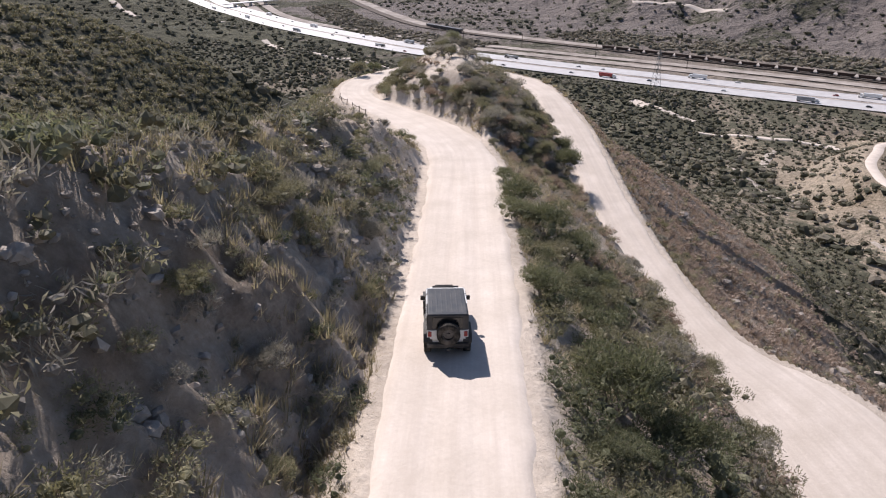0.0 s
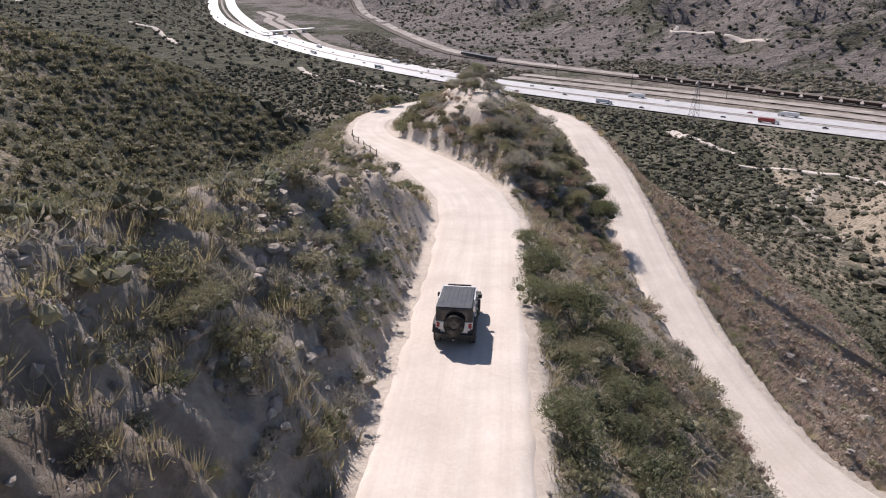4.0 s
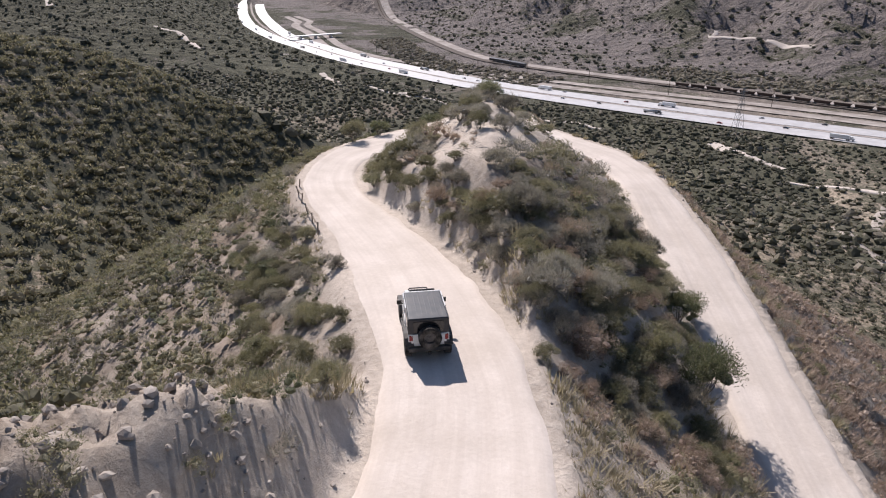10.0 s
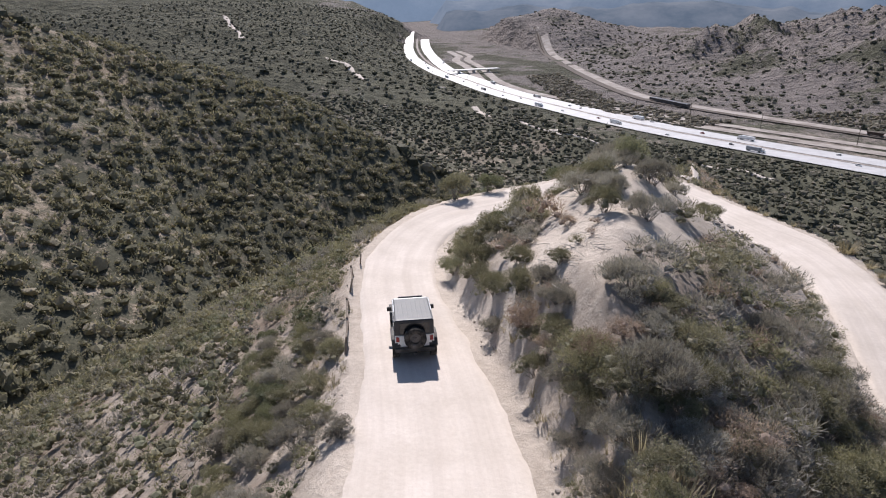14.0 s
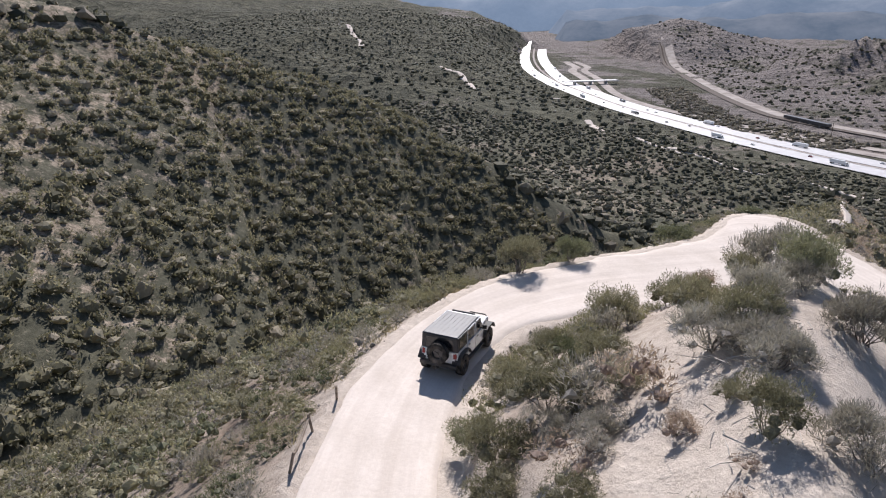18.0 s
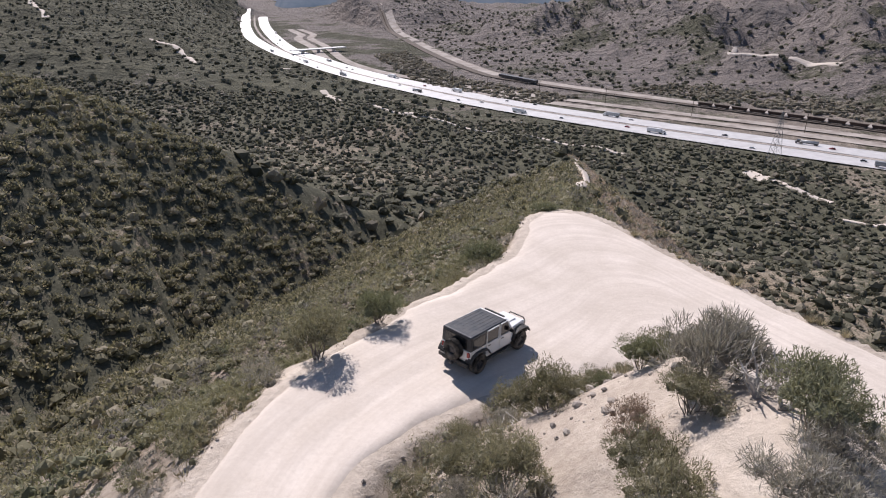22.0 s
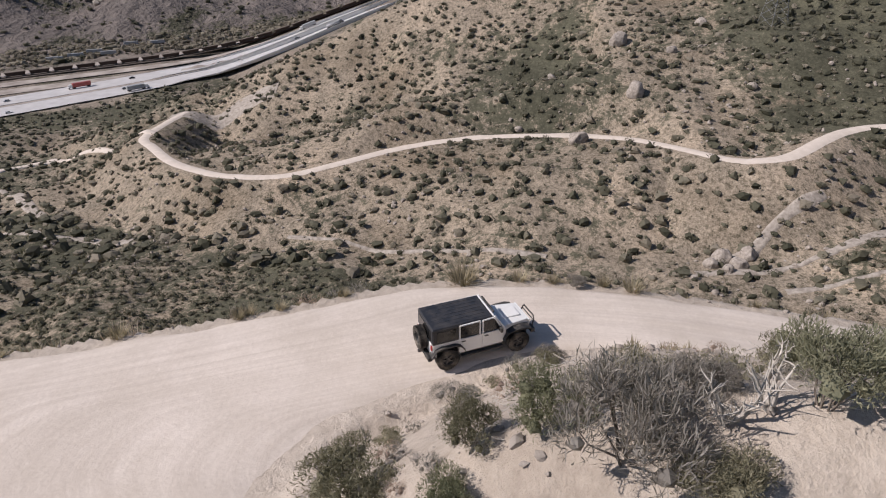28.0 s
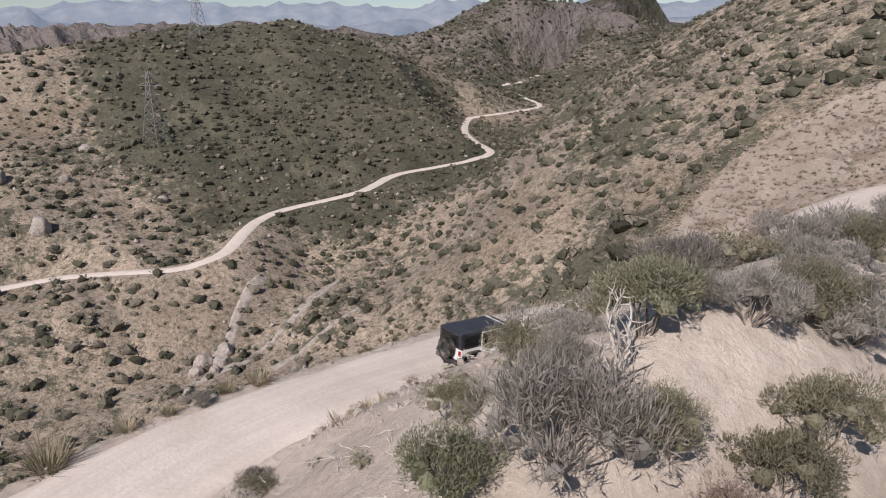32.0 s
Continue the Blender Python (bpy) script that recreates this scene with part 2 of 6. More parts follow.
# The narrow dirt road across the canyon.
CANYON_ROAD = smooth_rows([(268, 322, -101.5), (244, 318, -101), (222, 311, -100), (210, 296.5, -99), (193.5, 275.5, -97), (185.5, 259, -96), (178.5, 239.5, -94), (178.5, 216, -91.5), (189.5, 199, -89), (204, 182.7, -87),
                           (213, 163, -84.5), (217, 143, -82.5), (215.5, 122, -80), (211.5, 101, -78), (199.5, 85, -75.8), (187, 70.5, -74), (185.7, 63, -73), (189, 54, -72), (203.5, 42.5, -70.5),
                           (213, 34, -70), (218, 23, -69), (219, -0.6, -67.5), (222, -15, -66.5), (234, -36, -65), (234.5, -58, -64), (235, -78, -63), (244, -98.6, -62), (275, -112, -61), (305, -128.6, -60),
                           (345, -162, -59), (351.5, -178, -58.2), (352, -204, -57), (373, -256, -56), (440, -295, -54.3), (526, -340, -52.5), (555, -398, -51), (600, -460, -49), (605, -520, -47)], 4.0)
# Motorway, frontage road and railway, by the way along the valley and across it.
FREEWAY = smooth_rows([(-1700, 350), (-1150, 250), (-700, 170), (-400, 112), (-130, 62), (50, 45), (115, 26), (200, 2), (290, -20), (387, -42), (500, -66), (620, -84), (780, -92), (926, -94), (1093, -77),
                       (1245, -57), (1495, 7), (1757, 95), (2026, 200), (2090, 228)], 25.0)
FREEWAY_FAR = smooth_rows([(3250, 352), (3473, 405), (3801, 518), (4300, 690)], 25.0)
FRONTAGE = smooth_rows([(-500, 150), (-200, 108), (50, 88), (214, 75), (370, 46), (515, 12), (673, -24), (800, -46), (922, -56), (1054, -36), (1259, 36), (1420, 82), (1505, 130), (1650, 165)], 25.0)
RAIL = smooth_rows([(-900, 150), (-400, 122), (-166, 118), (50, 116), (325, 89), (471, 73), (600, 57), (730, 46), (828, 52), (1065, 138), (1402, 285), (1700, 420)], 25.0)
VALLEY_DIR, VALLEY_AT = np.array([-0.682, 0.732]), np.array([470.0, 384.0])


def lattice(ix, iy, seed):
    h = (ix.astype(np.int64) * 374761393 + iy.astype(np.int64) * 668265263 + seed * 974634777) & 0xFFFFFFFF
    h = ((h ^ (h >> 13)) * 1274126177) & 0xFFFFFFFF
    return ((h ^ (h >> 16)) & 0xFFFFFF) / float(0xFFFFFF)


def value_noise(x, y, seed=0):
    ix, iy = np.floor(x), np.floor(y)
    u, v = x - ix, y - iy
    u, v = u * u * (3 - 2 * u), v * v * (3 - 2 * v)
    a, b = lattice(ix, iy, seed), lattice(ix + 1, iy, seed)
    c, d = lattice(ix, iy + 1, seed), lattice(ix + 1, iy + 1, seed)
    return (a * (1 - u) + b * u) * (1 - v) + (c * (1 - u) + d * u) * v


def fbm(x, y, scale, octaves=4, seed=0):
    """About -1 to 1."""
    out, amp, total = 0.0, 1.0, 0.0
    for k in range(octaves):
        out = out + amp * (2 * value_noise(x / scale * 2 ** k + 17.3 * k, y / scale * 2 ** k - 9.1 * k, seed + k) - 1)
        total += amp
        amp *= 0.5
    return out / total * 1.6


def ridged(x, y, scale, octaves=4, seed=0):
    """Sharp crests at 1, hollows near 0."""
    out, amp, total = 0.0, 1.0, 0.0
    for k in range(octaves):
        out = out + amp * (1 - np.abs(2 * value_noise(x / scale * 2 ** k, y / scale * 2 ** k, seed + k) - 1))
        total += amp
        amp *= 0.5
    return out / total


def along(x, y, line):
    """Distance to a polyline, its height at the nearest place, and the side (over 0: to its left)."""
    best = np.full(x.shape, 1e9)
    z, side = np.zeros_like(best), np.zeros_like(best)
    for (x0, y0, z0), (x1, y1, z1) in zip(line[:-1], line[1:]):
        dx, dy = x1 - x0, y1 - y0
        u = np.clip(((x - x0) * dx + (y - y0) * dy) / (dx * dx + dy * dy), 0, 1)
        d = np.hypot(x - x0 - u * dx, y - y0 - u * dy)
        near = d < best
        best = np.where(near, d, best)
        z = np.where(near, z0 + u * (z1 - z0), z)
        side = np.where(near, dx * (y - y0) - dy * (x - x0), side)
    return best, z, side


def across(x, y, x0, y0, x1, y1):
    """Distance to a piece of line."""
    dx, dy = x1 - x0, y1 - y0
    u = np.clip(((x - x0) * dx + (y - y0) * dy) / (dx * dx + dy * dy), 0, 1)
    return np.hypot(x - x0 - u * dx, y - y0 - u * dy)


def soft_max(a, b, k):
    h = np.clip(0.5 + 0.5 * (a - b) / k, 0, 1)
    return b + (a - b) * h + k * h * (1 - h)


def soft_min(a, b, k):
    return -soft_max(-a, -b, k)


# Crests: rows of place and height, the fall to the left and to the right of their run, and how round the top is.
CRESTS = [
    ([(-26, -90, 10), (-16, -20, 1), (-13, 12, -4.6), (-11, 33, -9.4), (-9.6, 42, -11.4), (-7.6, 50, -13.8), (-4.2, 55.5, -16.2), (-2.8, 60, -19.6)], 0.62, 1.4, 0.35),
    ([(4.5, 63, -21), (3.5, 70, -18.6), (2, 78, -17.0), (1.6, 88, -16.2), (1.4, 95, -15.7), (1.2, 100, -16.1), (0.8, 105, -17.8), (0.6, 110, -21.5)], 0.72, 0.66, 1.0),
    ([(0, 128, -25.5), (-1.5, 142, -29.5), (2, 165, -35), (7, 200, -43.5), (10.8, 248, -51.3), (11.4, 268, -55.5), (16, 300, -76), (22, 350, -112)], 0.5, 0.85, 0.8),
    ([(300, 330, -100), (345, 240, -62), (380, 140, -24), (395, 40, -6), (398, -62, 2), (420, -160, -20)], 0.36, 0.42, 5.0),
    ([(398, -62, 2), (370, -98, -11), (328, -112, -32), (272, -100, -59)], 0.4, 0.42, 5.0),
    ([(420, -420, -50), (367, -360, -24), (261, -288, 4), (191, -238, 16), (131, -179, 22), (79, -135, 27), (20, -115, 26)], 0.45, 0.66, 5.0),
    ([(700, 120, -18), (640, -120, -6), (663, -337, -6), (664, -490, 40), (644, -582, 44), (614, -676, 14)], 0.3, 0.3, 8.0),
    ([(-190, 120, 10), (-150, 200, -18), (-110, 240, -38), (-70, 262, -62), (-50, 275, -76)], 0.45, 0.42, 4.0),
]
GULLY_FAR = [(-330, 260, 5), (-230, 275, -30), (-160, 305, -66), (-100, 335, -90), (-40, 370, -112)]
GULLY = [(-34, -40, -20), (-38, 40, -34), (-48, 100, -42), (-60, 150, -49), (-58, 200, -62), (-40, 300, -96), (0, 400, -122)]
CANYON = [(620, -600, -56), (440, -355, -64), (298, -188, -68), (218, -82, -73), (191, -36, -77), (184, 16, -81), (173, 52, -86), (160, 75, -89), (142, 130, -93), (150, 220, -101), (168, 330, -117), (190, 400, -134)]


def crag(x, y):
    """Where the cut bank is bare broken granite: two stretches beside the road."""
    first = np.clip((y - 13) / 5, 0, 1) * np.clip((27 - y) / 3, 0, 1)
    second = np.clip((y - 43) / 3, 0, 1) * np.clip((58.5 - y) / 2, 0, 1)
    return np.clip((-1.0 - x) / 1.5, 0, 1) * np.clip((x + 11.5) / 4, 0, 1) * np.maximum(first, second)


def land(x, y):
    """Height of the land, roads cut in."""
    s = (x - VALLEY_AT[0]) * VALLEY_DIR[0] + (y - VALLEY_AT[1]) * VALLEY_DIR[1]
    n = (x - VALLEY_AT[0]) * VALLEY_DIR[1] - (y - VALLEY_AT[1]) * VALLEY_DIR[0]
    floor = -131 - 0.038 * np.clip(s, -3000, 0) - 0.012 * np.clip(s, 0, 700) + 0.008 * np.clip(s - 1400, 0, 3000)
    bent = n - 0.2 * np.clip(s - 1450, 0, None)
    far_off = np.hypot(x, y - 50)
    # the mountain side west of the valley, its foot nearing the motorway further on
    turn = np.clip((s - 1150) / 850, 0, 1)
    spur = np.clip((s - 1960) / 160, 0, 1) - 1.5 * np.clip((s - 2600) / 400, 0, 1)
    out = np.clip(-185 + 180 * turn * turn * (3 - 2 * turn) + 150 * spur - bent, 0, None)
    fan = (0.36 + 0.1 * turn) * out + 0.16 * np.clip(out - 450, 0, None)
    fan = fan + np.clip(out / 250, 0, 1) * 26 * (ridged(x, y, 190, 4, 3) - 0.62) + np.clip(out / 900, 0, 1) * 160 * (ridged(x, y, 900, 4, 8) - 0.6)
    # low gullied hills across the valley, and one dark cone among them
    far = np.clip(bent - 240 - 90 * np.clip((s - 600) / 400, 0, 1), 0, None)
    hills = 62 * np.clip(far / 620, 0, 1) + np.clip(far / 180, 0, 1) * (110 * (ridged(x, y, 330, 5, 21) - 0.52) + 75 * (ridged(x, y, 120, 4, 27) - 0.55) + 26 * (ridged(x, y, 45, 3, 28) - 0.55))
    hills = hills * (1 - 0.75 * np.clip((s - 1150) / 300, 0, 1))
    cone = np.hypot((x + 360) * 0.8 + (y - 2040) * 0.25, (y - 2040) * 0.9 - (x + 360) * 0.1)
    hills = soft_max(hills, 98 * np.clip(1 - cone / 300, 0, 1) + 34 * (ridged(x, y, 150, 4, 29) - 0.55) * np.clip(1.3 - cone / 300, 0, 1), 4)
    h = floor + fan + np.where(far > 0, hills.clip(0, None), 0)
    d, z, side = along(x, y, GULLY)
    open_up = 0.9 * np.clip(n - 200, 0, None)
    h = soft_min(h, z + np.where(side > 0, 0.56, 0.03) * d + open_up + 0.06 * np.clip(d - 900, 0, None), 6)
    d, z, side = along(x, y, GULLY_FAR)
    h = soft_min(h, z + 0.42 * d + open_up, 6)
    d, z, side = along(x, y, CANYON)
    h = soft_min(h, z + np.where(side > 0, 0.03, 0.3) * d + open_up + 0.05 * np.clip(d - 1500, 0, None), 8)
    for line, left, right, top in CRESTS:
        d, z, side = along(x, y, line)
        ease = 1 - 0.4 * np.clip((y - 18) / 14, 0, 1) if line is CRESTS[0][0] else 1.0
        h = soft_max(h, z - np.where(side > 0, left, right * ease) * (np.sqrt(d * d + top * top) - top), 2.0)
    h = h + np.clip((far_off - 450) / 500, 0, 1) * np.clip((-bent - 130) / 220, 0, 1) * 70 * (ridged(x, y, 280, 5, 77) - 0.5)
    h = h + np.clip((x - 203) / 40, 0, 1) * np.clip((330 - y) / 60, 0, 1) * np.clip((600 - x) / 200, 0, 1) * 8 * (ridged(x, y, 75, 4, 78) - 0.5)
    away = np.clip(np.hypot(x, y - 60) / 200, 0.0, 1)
    lanes = n - np.interp(s, FREEWAY[:, 0], FREEWAY[:, 1])
    away = away * (1 - 0.95 * np.clip((lanes + 75) / 30, 0, 1) * np.clip((215 - n) / 50, 0, 1) * np.clip((1700 - s) / 300, 0, 1)) * (1 - 0.97 * np.clip((95 - np.abs(lanes)) / 30, 0, 1))
    # rills and ledges on the cut bank
    bank = np.clip((-1.5 - x) / 1.5, 0, 1) * np.clip((x + 13) / 4, 0, 1) * np.clip((62 - y) / 4, 0, 1)
    h = h + bank * (1.5 * (ridged(x * 0.6, y, 4.2, 4, 14) - 0.6) + 1.7 * (ridged(x, y, 1.7, 3, 15) - 0.6))
    h = h + crag(x, y) * (1.3 * (ridged(x, y * 0.8, 2.6, 3, 16) - 0.5) + 0.55 * fbm(x, y, 0.9, 2, 17))
    h = h + fbm(x, y, 40, 4, 5) * (0.5 * (np.hypot(x, y - 60) < 300) + 3.0 * away) + fbm(x, y, 7, 4, 6) * 0.45
    # benches of the track: never lower than its fill, never higher than its cut
    near = (x > -80) & (x < 110) & (y > -60) & (y < 190)
    if near.any():
        xs, ys, hs = x[near], y[near], h[near]
        low, high = np.full(xs.shape, -1e9), np.full(xs.shape, 1e9)
        rough = fbm(xs, ys, 5, 3, 11)
        fill = np.where((xs > 3) & (ys > 112) | (xs > 17), 1.0, np.where(ys > 112, 0.95, 0.6))
        flat, weight, inside = np.zeros_like(xs), np.full(xs.shape, 1e-9), np.zeros(xs.shape, bool)
        for lx, ly, rx, ry, cz in TRACK[::2]:
            o = across(xs, ys, lx, ly, rx, ry)
            inside |= o < 0.8
            k = 1 / (1.2 + o * o) ** 3
            flat, weight = flat + k * cz, weight + k
            o = (o - 0.7).clip(0, None)
            low = np.maximum(low, cz - 0.12 - fill * o - 0.25 * np.abs(rough) * np.clip(o, 0, 1.5))
            high = np.minimum(high, cz + (1.35 + 0.2 * rough) * (o - 0.1).clip(0, None))
        h = h.copy()
        h[near] = np.where(inside, flat / weight, np.minimum(np.maximum(hs, low), np.maximum(high, low)))
    near = (x > 120) & (x < 620) & (y > -600) & (y < 360)
    if near.any():
        xs, ys, hs = x[near], y[near], h[near]
        d, z, side = along(xs, ys, CANYON_ROAD[::2])
        o = (d - 5.0).clip(0, None)
        h = h.copy()
        h[near] = np.clip(hs, z - 0.7 * o, z + np.where(side > 0, 1.0 * o, 1.1 * (o - 22).clip(0, None) - 0.12 * o))
    return h


def track_gap(x, y):
    """Metres from the track's edge, under 0 on it."""
    out = np.hypot((x - 8).clip(0, None) + (-8 - x).clip(0, None), (y - 60) * 0.7) + 30
    near = (x > -75) & (x < 95) & (y > -75) & (y < 195)
    xs, ys = x[near], y[near]
    best = np.full(xs.shape, 1e9)
    for lx, ly, rx, ry, cz in TRACK[::2]:
        best = np.minimum(best, across(xs, ys, lx, ly, rx, ry) - 0.56)
    out[near] = best
    return out


def mesh_from(name, verts, faces, mats, smooth=True):
    me = bpy.data.meshes.new(name)
    verts, faces = np.asarray(verts, np.float32), np.asarray(faces, np.int32)
    me.vertices.add(len(verts))
    me.vertices.foreach_set("co", verts.ravel())
    k = faces.shape[1]
    me.loops.add(faces.size)
    me.loops.foreach_set("vertex_index", faces.ravel())
    me.polygons.add(len(faces))
    me.polygons.foreach_set("loop_start", np.arange(0, faces.size, k, dtype=np.int32))
    me.polygons.foreach_set("use_smooth", np.full(len(faces), smooth))
    me.update()
    for m in mats:
        me.materials.append(m)
    return me


def grid_faces(nx, ny):
    i = (np.arange(ny - 1)[:, None] * nx + np.arange(nx - 1)[None, :]).ravel()
    return np.c_[i, i + 1, i + nx + 1, i + nx]


def spread(lo, hi, fine, far_lo, far_hi, grow_lo, grow_hi):
    mid = list(np.arange(lo, hi, fine))
    up, v, st = [], hi, fine
    while v < far_hi:
        up.append(v)
        st *= grow_hi
        v += st
    down, v, st = [], lo, fine
    while v > far_lo:
        st *= grow_lo
        v -= st
        down.append(v)
    return np.array(down[::-1] + mid + up + [far_hi])


def cover_at(x, y):
    """Share of the slopes that scrub hides: dense on the west and the plain, thin on the dry east side, none on the valley's gravel."""
    s = (x - VALLEY_AT[0]) * VALLEY_DIR[0] + (y - VALLEY_AT[1]) * VALLEY_DIR[1]
    n = (x - VALLEY_AT[0]) * VALLEY_DIR[1] - (y - VALLEY_AT[1]) * VALLEY_DIR[0]
    c = np.where(n < -30, np.where(x < 90 + 0.25 * y, np.where(np.hypot(x, y - 60) < 300, 0.62, 0.71), 0.5 + 0.1 * np.clip((x - 195) / 25, 0, 1)), 0.46 + 0.2 * fbm(x, y, 60, 3, 43))
    c = c + np.where(n < 200, 0.2 * np.clip((s - 800) / 400, 0, 1), 0)
    east = np.clip((x - 10) / 20, 0, 1) * np.clip((330 - y) / 60, 0, 1)
    c = c - 0.01 * east + 0.2 * np.clip((x - 195) / 25, 0, 1) * np.clip((75 - y) / 30, 0, 1) * np.clip((y + 190) / 40, 0, 1)
    c = c + 0.12 * fbm(x, y, 120, 3, 40) + np.where(n < -32, 0.12 * np.clip((np.hypot(x, y) - 500) / 700, 0, 1), 0)
    prow = np.clip((x - 4 - 0.05 * (y - 130)) / 6, 0, 1) * np.clip((75 - x) / 20, 0, 1) * np.clip((y - 118) / 15, 0, 1) * np.clip((300 - y) / 40, 0, 1)
    c = c - 0.3 * prow - 0.3 * np.clip((x - 150) / 50, 0, 1) * np.clip((350 - y) / 50, 0, 1) * (ridged(x, y, 75, 4, 78) - 0.5)
    c = np.where(track_gap(x, y) < 36, 0.08, c)
    c = np.where(n > 330, 0.42 + 0.2 * fbm(x, y, 150, 3, 41), c)
    return c


gx, gy = spread(-24, 32, 0.32, -4300, 4600, 1.028, 1.026), spread(-4, 140, 0.36, -3000, 4800, 1.04, 1.024)
X, Y = np.meshgrid(gx, gy)
Z = land(X.ravel(), Y.ravel())
wg = track_gap(X.ravel(), Y.ravel())
ground_mesh = mesh_from("ground", np.c_[X.ravel(), Y.ravel(), Z], grid_faces(len(gx), len(gy)), [M_GROUND])
cov = ground_mesh.attributes.new("cover", "FLOAT", "POINT")
cov.data.foreach_set("value", cover_at(X.ravel(), Y.ravel()).astype(np.float32))
worn = ground_mesh.attributes.new("worn", "FLOAT", "POINT")
wv = np.exp(-(wg.clip(0, None) / np.where((Y.ravel() > 112) & (X.ravel() < 2), 0.5, 1.8))) * 0.8 + 1.1 * np.exp(-((X.ravel() - 4) / 10) ** 2 - ((Y.ravel() - 100) / 10) ** 2) + np.exp(-((X.ravel() - 0.8) / 4) ** 2 - ((Y.ravel() - 88) / 7) ** 2) + 0.22 * ((X.ravel() > -12.5) & (X.ravel() < -1.5) & (Y.ravel() < 61)) + 0.3 * fbm(X.ravel(), Y.ravel(), 5, 3, 90)
worn.data.foreach_set("value", np.where(wg < 40, wv - 0.05 * crag(X.ravel(), Y.ravel()), 0).clip(0, 1).astype(np.float32))
rugged = ground_mesh.attributes.new("rugged", "FLOAT", "POINT")
rugged.data.foreach_set("value", np.clip((np.hypot(X.ravel(), Y.ravel() - 50) - 420) / 450, 0, 1).astype(np.float32))
ground = tagged(new("ground", ground_mesh), "pale granite soil on steep scrub-covered slopes, canyon and valley", "ground", kind="structure")

ZG = Z.reshape(X.shape)


# ---- the far mountain ranges, their pale blue haze painted as emission ----
def mat_haze_glow(name, haze_glow):
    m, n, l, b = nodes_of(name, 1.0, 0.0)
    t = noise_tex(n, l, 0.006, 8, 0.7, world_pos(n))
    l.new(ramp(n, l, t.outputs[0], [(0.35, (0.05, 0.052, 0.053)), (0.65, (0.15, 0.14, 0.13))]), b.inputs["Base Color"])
    # emission stands in for the haze in the air before the rock
    b.inputs["Emission Color"].default_value = (*haze_glow, 1)
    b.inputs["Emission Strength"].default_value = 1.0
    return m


az, out = np.meshgrid(np.linspace(-math.pi, math.pi, 900), np.linspace(0, 1, 14))
# each ring further out glows paler blue, as if behind thicker haze
for r0, r1, crest, haze_glow, seed in ((2550, 2850, -52, (0.066, 0.094, 0.135), 51), (3000, 3300, 5, (0.105, 0.145, 0.205), 55), (3450, 3800, 95, (0.145, 0.195, 0.27), 61), (4000, 4650, 235, (0.19, 0.245, 0.325), 66)):
    r = r0 + (r1 - r0) * out
    bx, by = -r * np.sin(az), 60 + r * np.cos(az)
    left = np.degrees(az)
    low = np.clip((left - 12) / 12, 0, 1) * np.clip((60 - left) / 20, 0, 1)
    top = -150 + (crest + 150 - (130 if crest > 200 else 30) * low) * (0.6 + 0.75 * (ridged(left * 10, 0 * az + 3 * seed, 90, 5, seed) - 0.1))
    gate = np.clip((left - 19) / 4, 0, 1) * np.clip((50 - left) / 6, 0, 1) if crest < 50 else 0 * az
    bz = -160 + (top + 160) * np.sin(out * math.pi / 2) ** 0.8 + 40 * (ridged(bx, by, 260, 4, seed) - 0.6) * out - 300 * gate
    tagged(new("backdrop_range", mesh_from("backdrop_range", np.dstack([bx, by, bz]).reshape(-1, 3), grid_faces(900, 14), [mat_haze_glow("distant_rock_haze_glow", haze_glow)])), "pale blue hazy mountain range beyond the valley", "mountains", kind="structure")


def on_ground(x, y):
    """Height of the ground sheet itself."""
    x, y = np.asarray(x, float), np.asarray(y, float)
    i, j = np.clip(np.searchsorted(gx, x) - 1, 0, len(gx) - 2), np.clip(np.searchsorted(gy, y) - 1, 0, len(gy) - 2)
    u, v = (x - gx[i]) / (gx[i + 1] - gx[i]), (y - gy[j]) / (gy[j + 1] - gy[j])
    return (ZG[j, i] * (1 - u) + ZG[j, i + 1] * u) * (1 - v) + (ZG[j + 1, i] * (1 - u) + ZG[j + 1, i + 1] * u) * v


# The track's own surface, ragged at its edges.
NA = 25
u = np.linspace(-0.05, 1.05, NA)
L, R = TRACK[:, None, 0:2], TRACK[:, None, 2:4]
pts = L + (R - L) * u[None, :, None]
ins = L + (R - L) * u.clip(0.05, 0.95)[None, :, None]
edge = np.clip((np.abs(u - 0.5) - 0.41) / 0.14, 0, 1)
wide = np.hypot(*(R - L)[:, 0].T)[:, None]
lift = 0.14 - 0.42 * edge[None, :] ** 2 + 0.03 * fbm(pts[:, :, 0], pts[:, :, 1], 4, 3, 50) + 0.16 * edge[None, :] * fbm(pts[:, :, 0], pts[:, :, 1], 1.7, 3, 51)
rut = np.minimum(np.abs(np.abs((u[None, :] - 0.5) * wide) - 0.85), 0.6)
lift = lift - 0.035 * (1 - rut / 0.6) * (wide < 9)
rz = land(ins[:, :, 0].ravel(), ins[:, :, 1].ravel()).reshape(pts.shape[:2])
rv = np.dstack([pts, rz + lift])
road_mesh = mesh_from("road", rv.reshape(-1, 3), grid_faces(NA, len(TRACK)), [M_ROAD])
along_m = np.r_[0, np.cumsum(np.hypot(*np.diff(TRACK_MID[:, :2], axis=0).T))]
lay = road_mesh.attributes.new("lay", "FLOAT_VECTOR", "POINT")
lay.data.foreach_set("vector", np.dstack([(u[None, :] - 0.5) * wide, np.repeat(along_m[:, None], NA, 1), np.zeros((len(TRACK), NA))]).astype(np.float32).ravel())
road = tagged(new("road", road_mesh), "pale graded dirt road with wheel ruts round a hairpin", "road", kind="structure")
cv = []
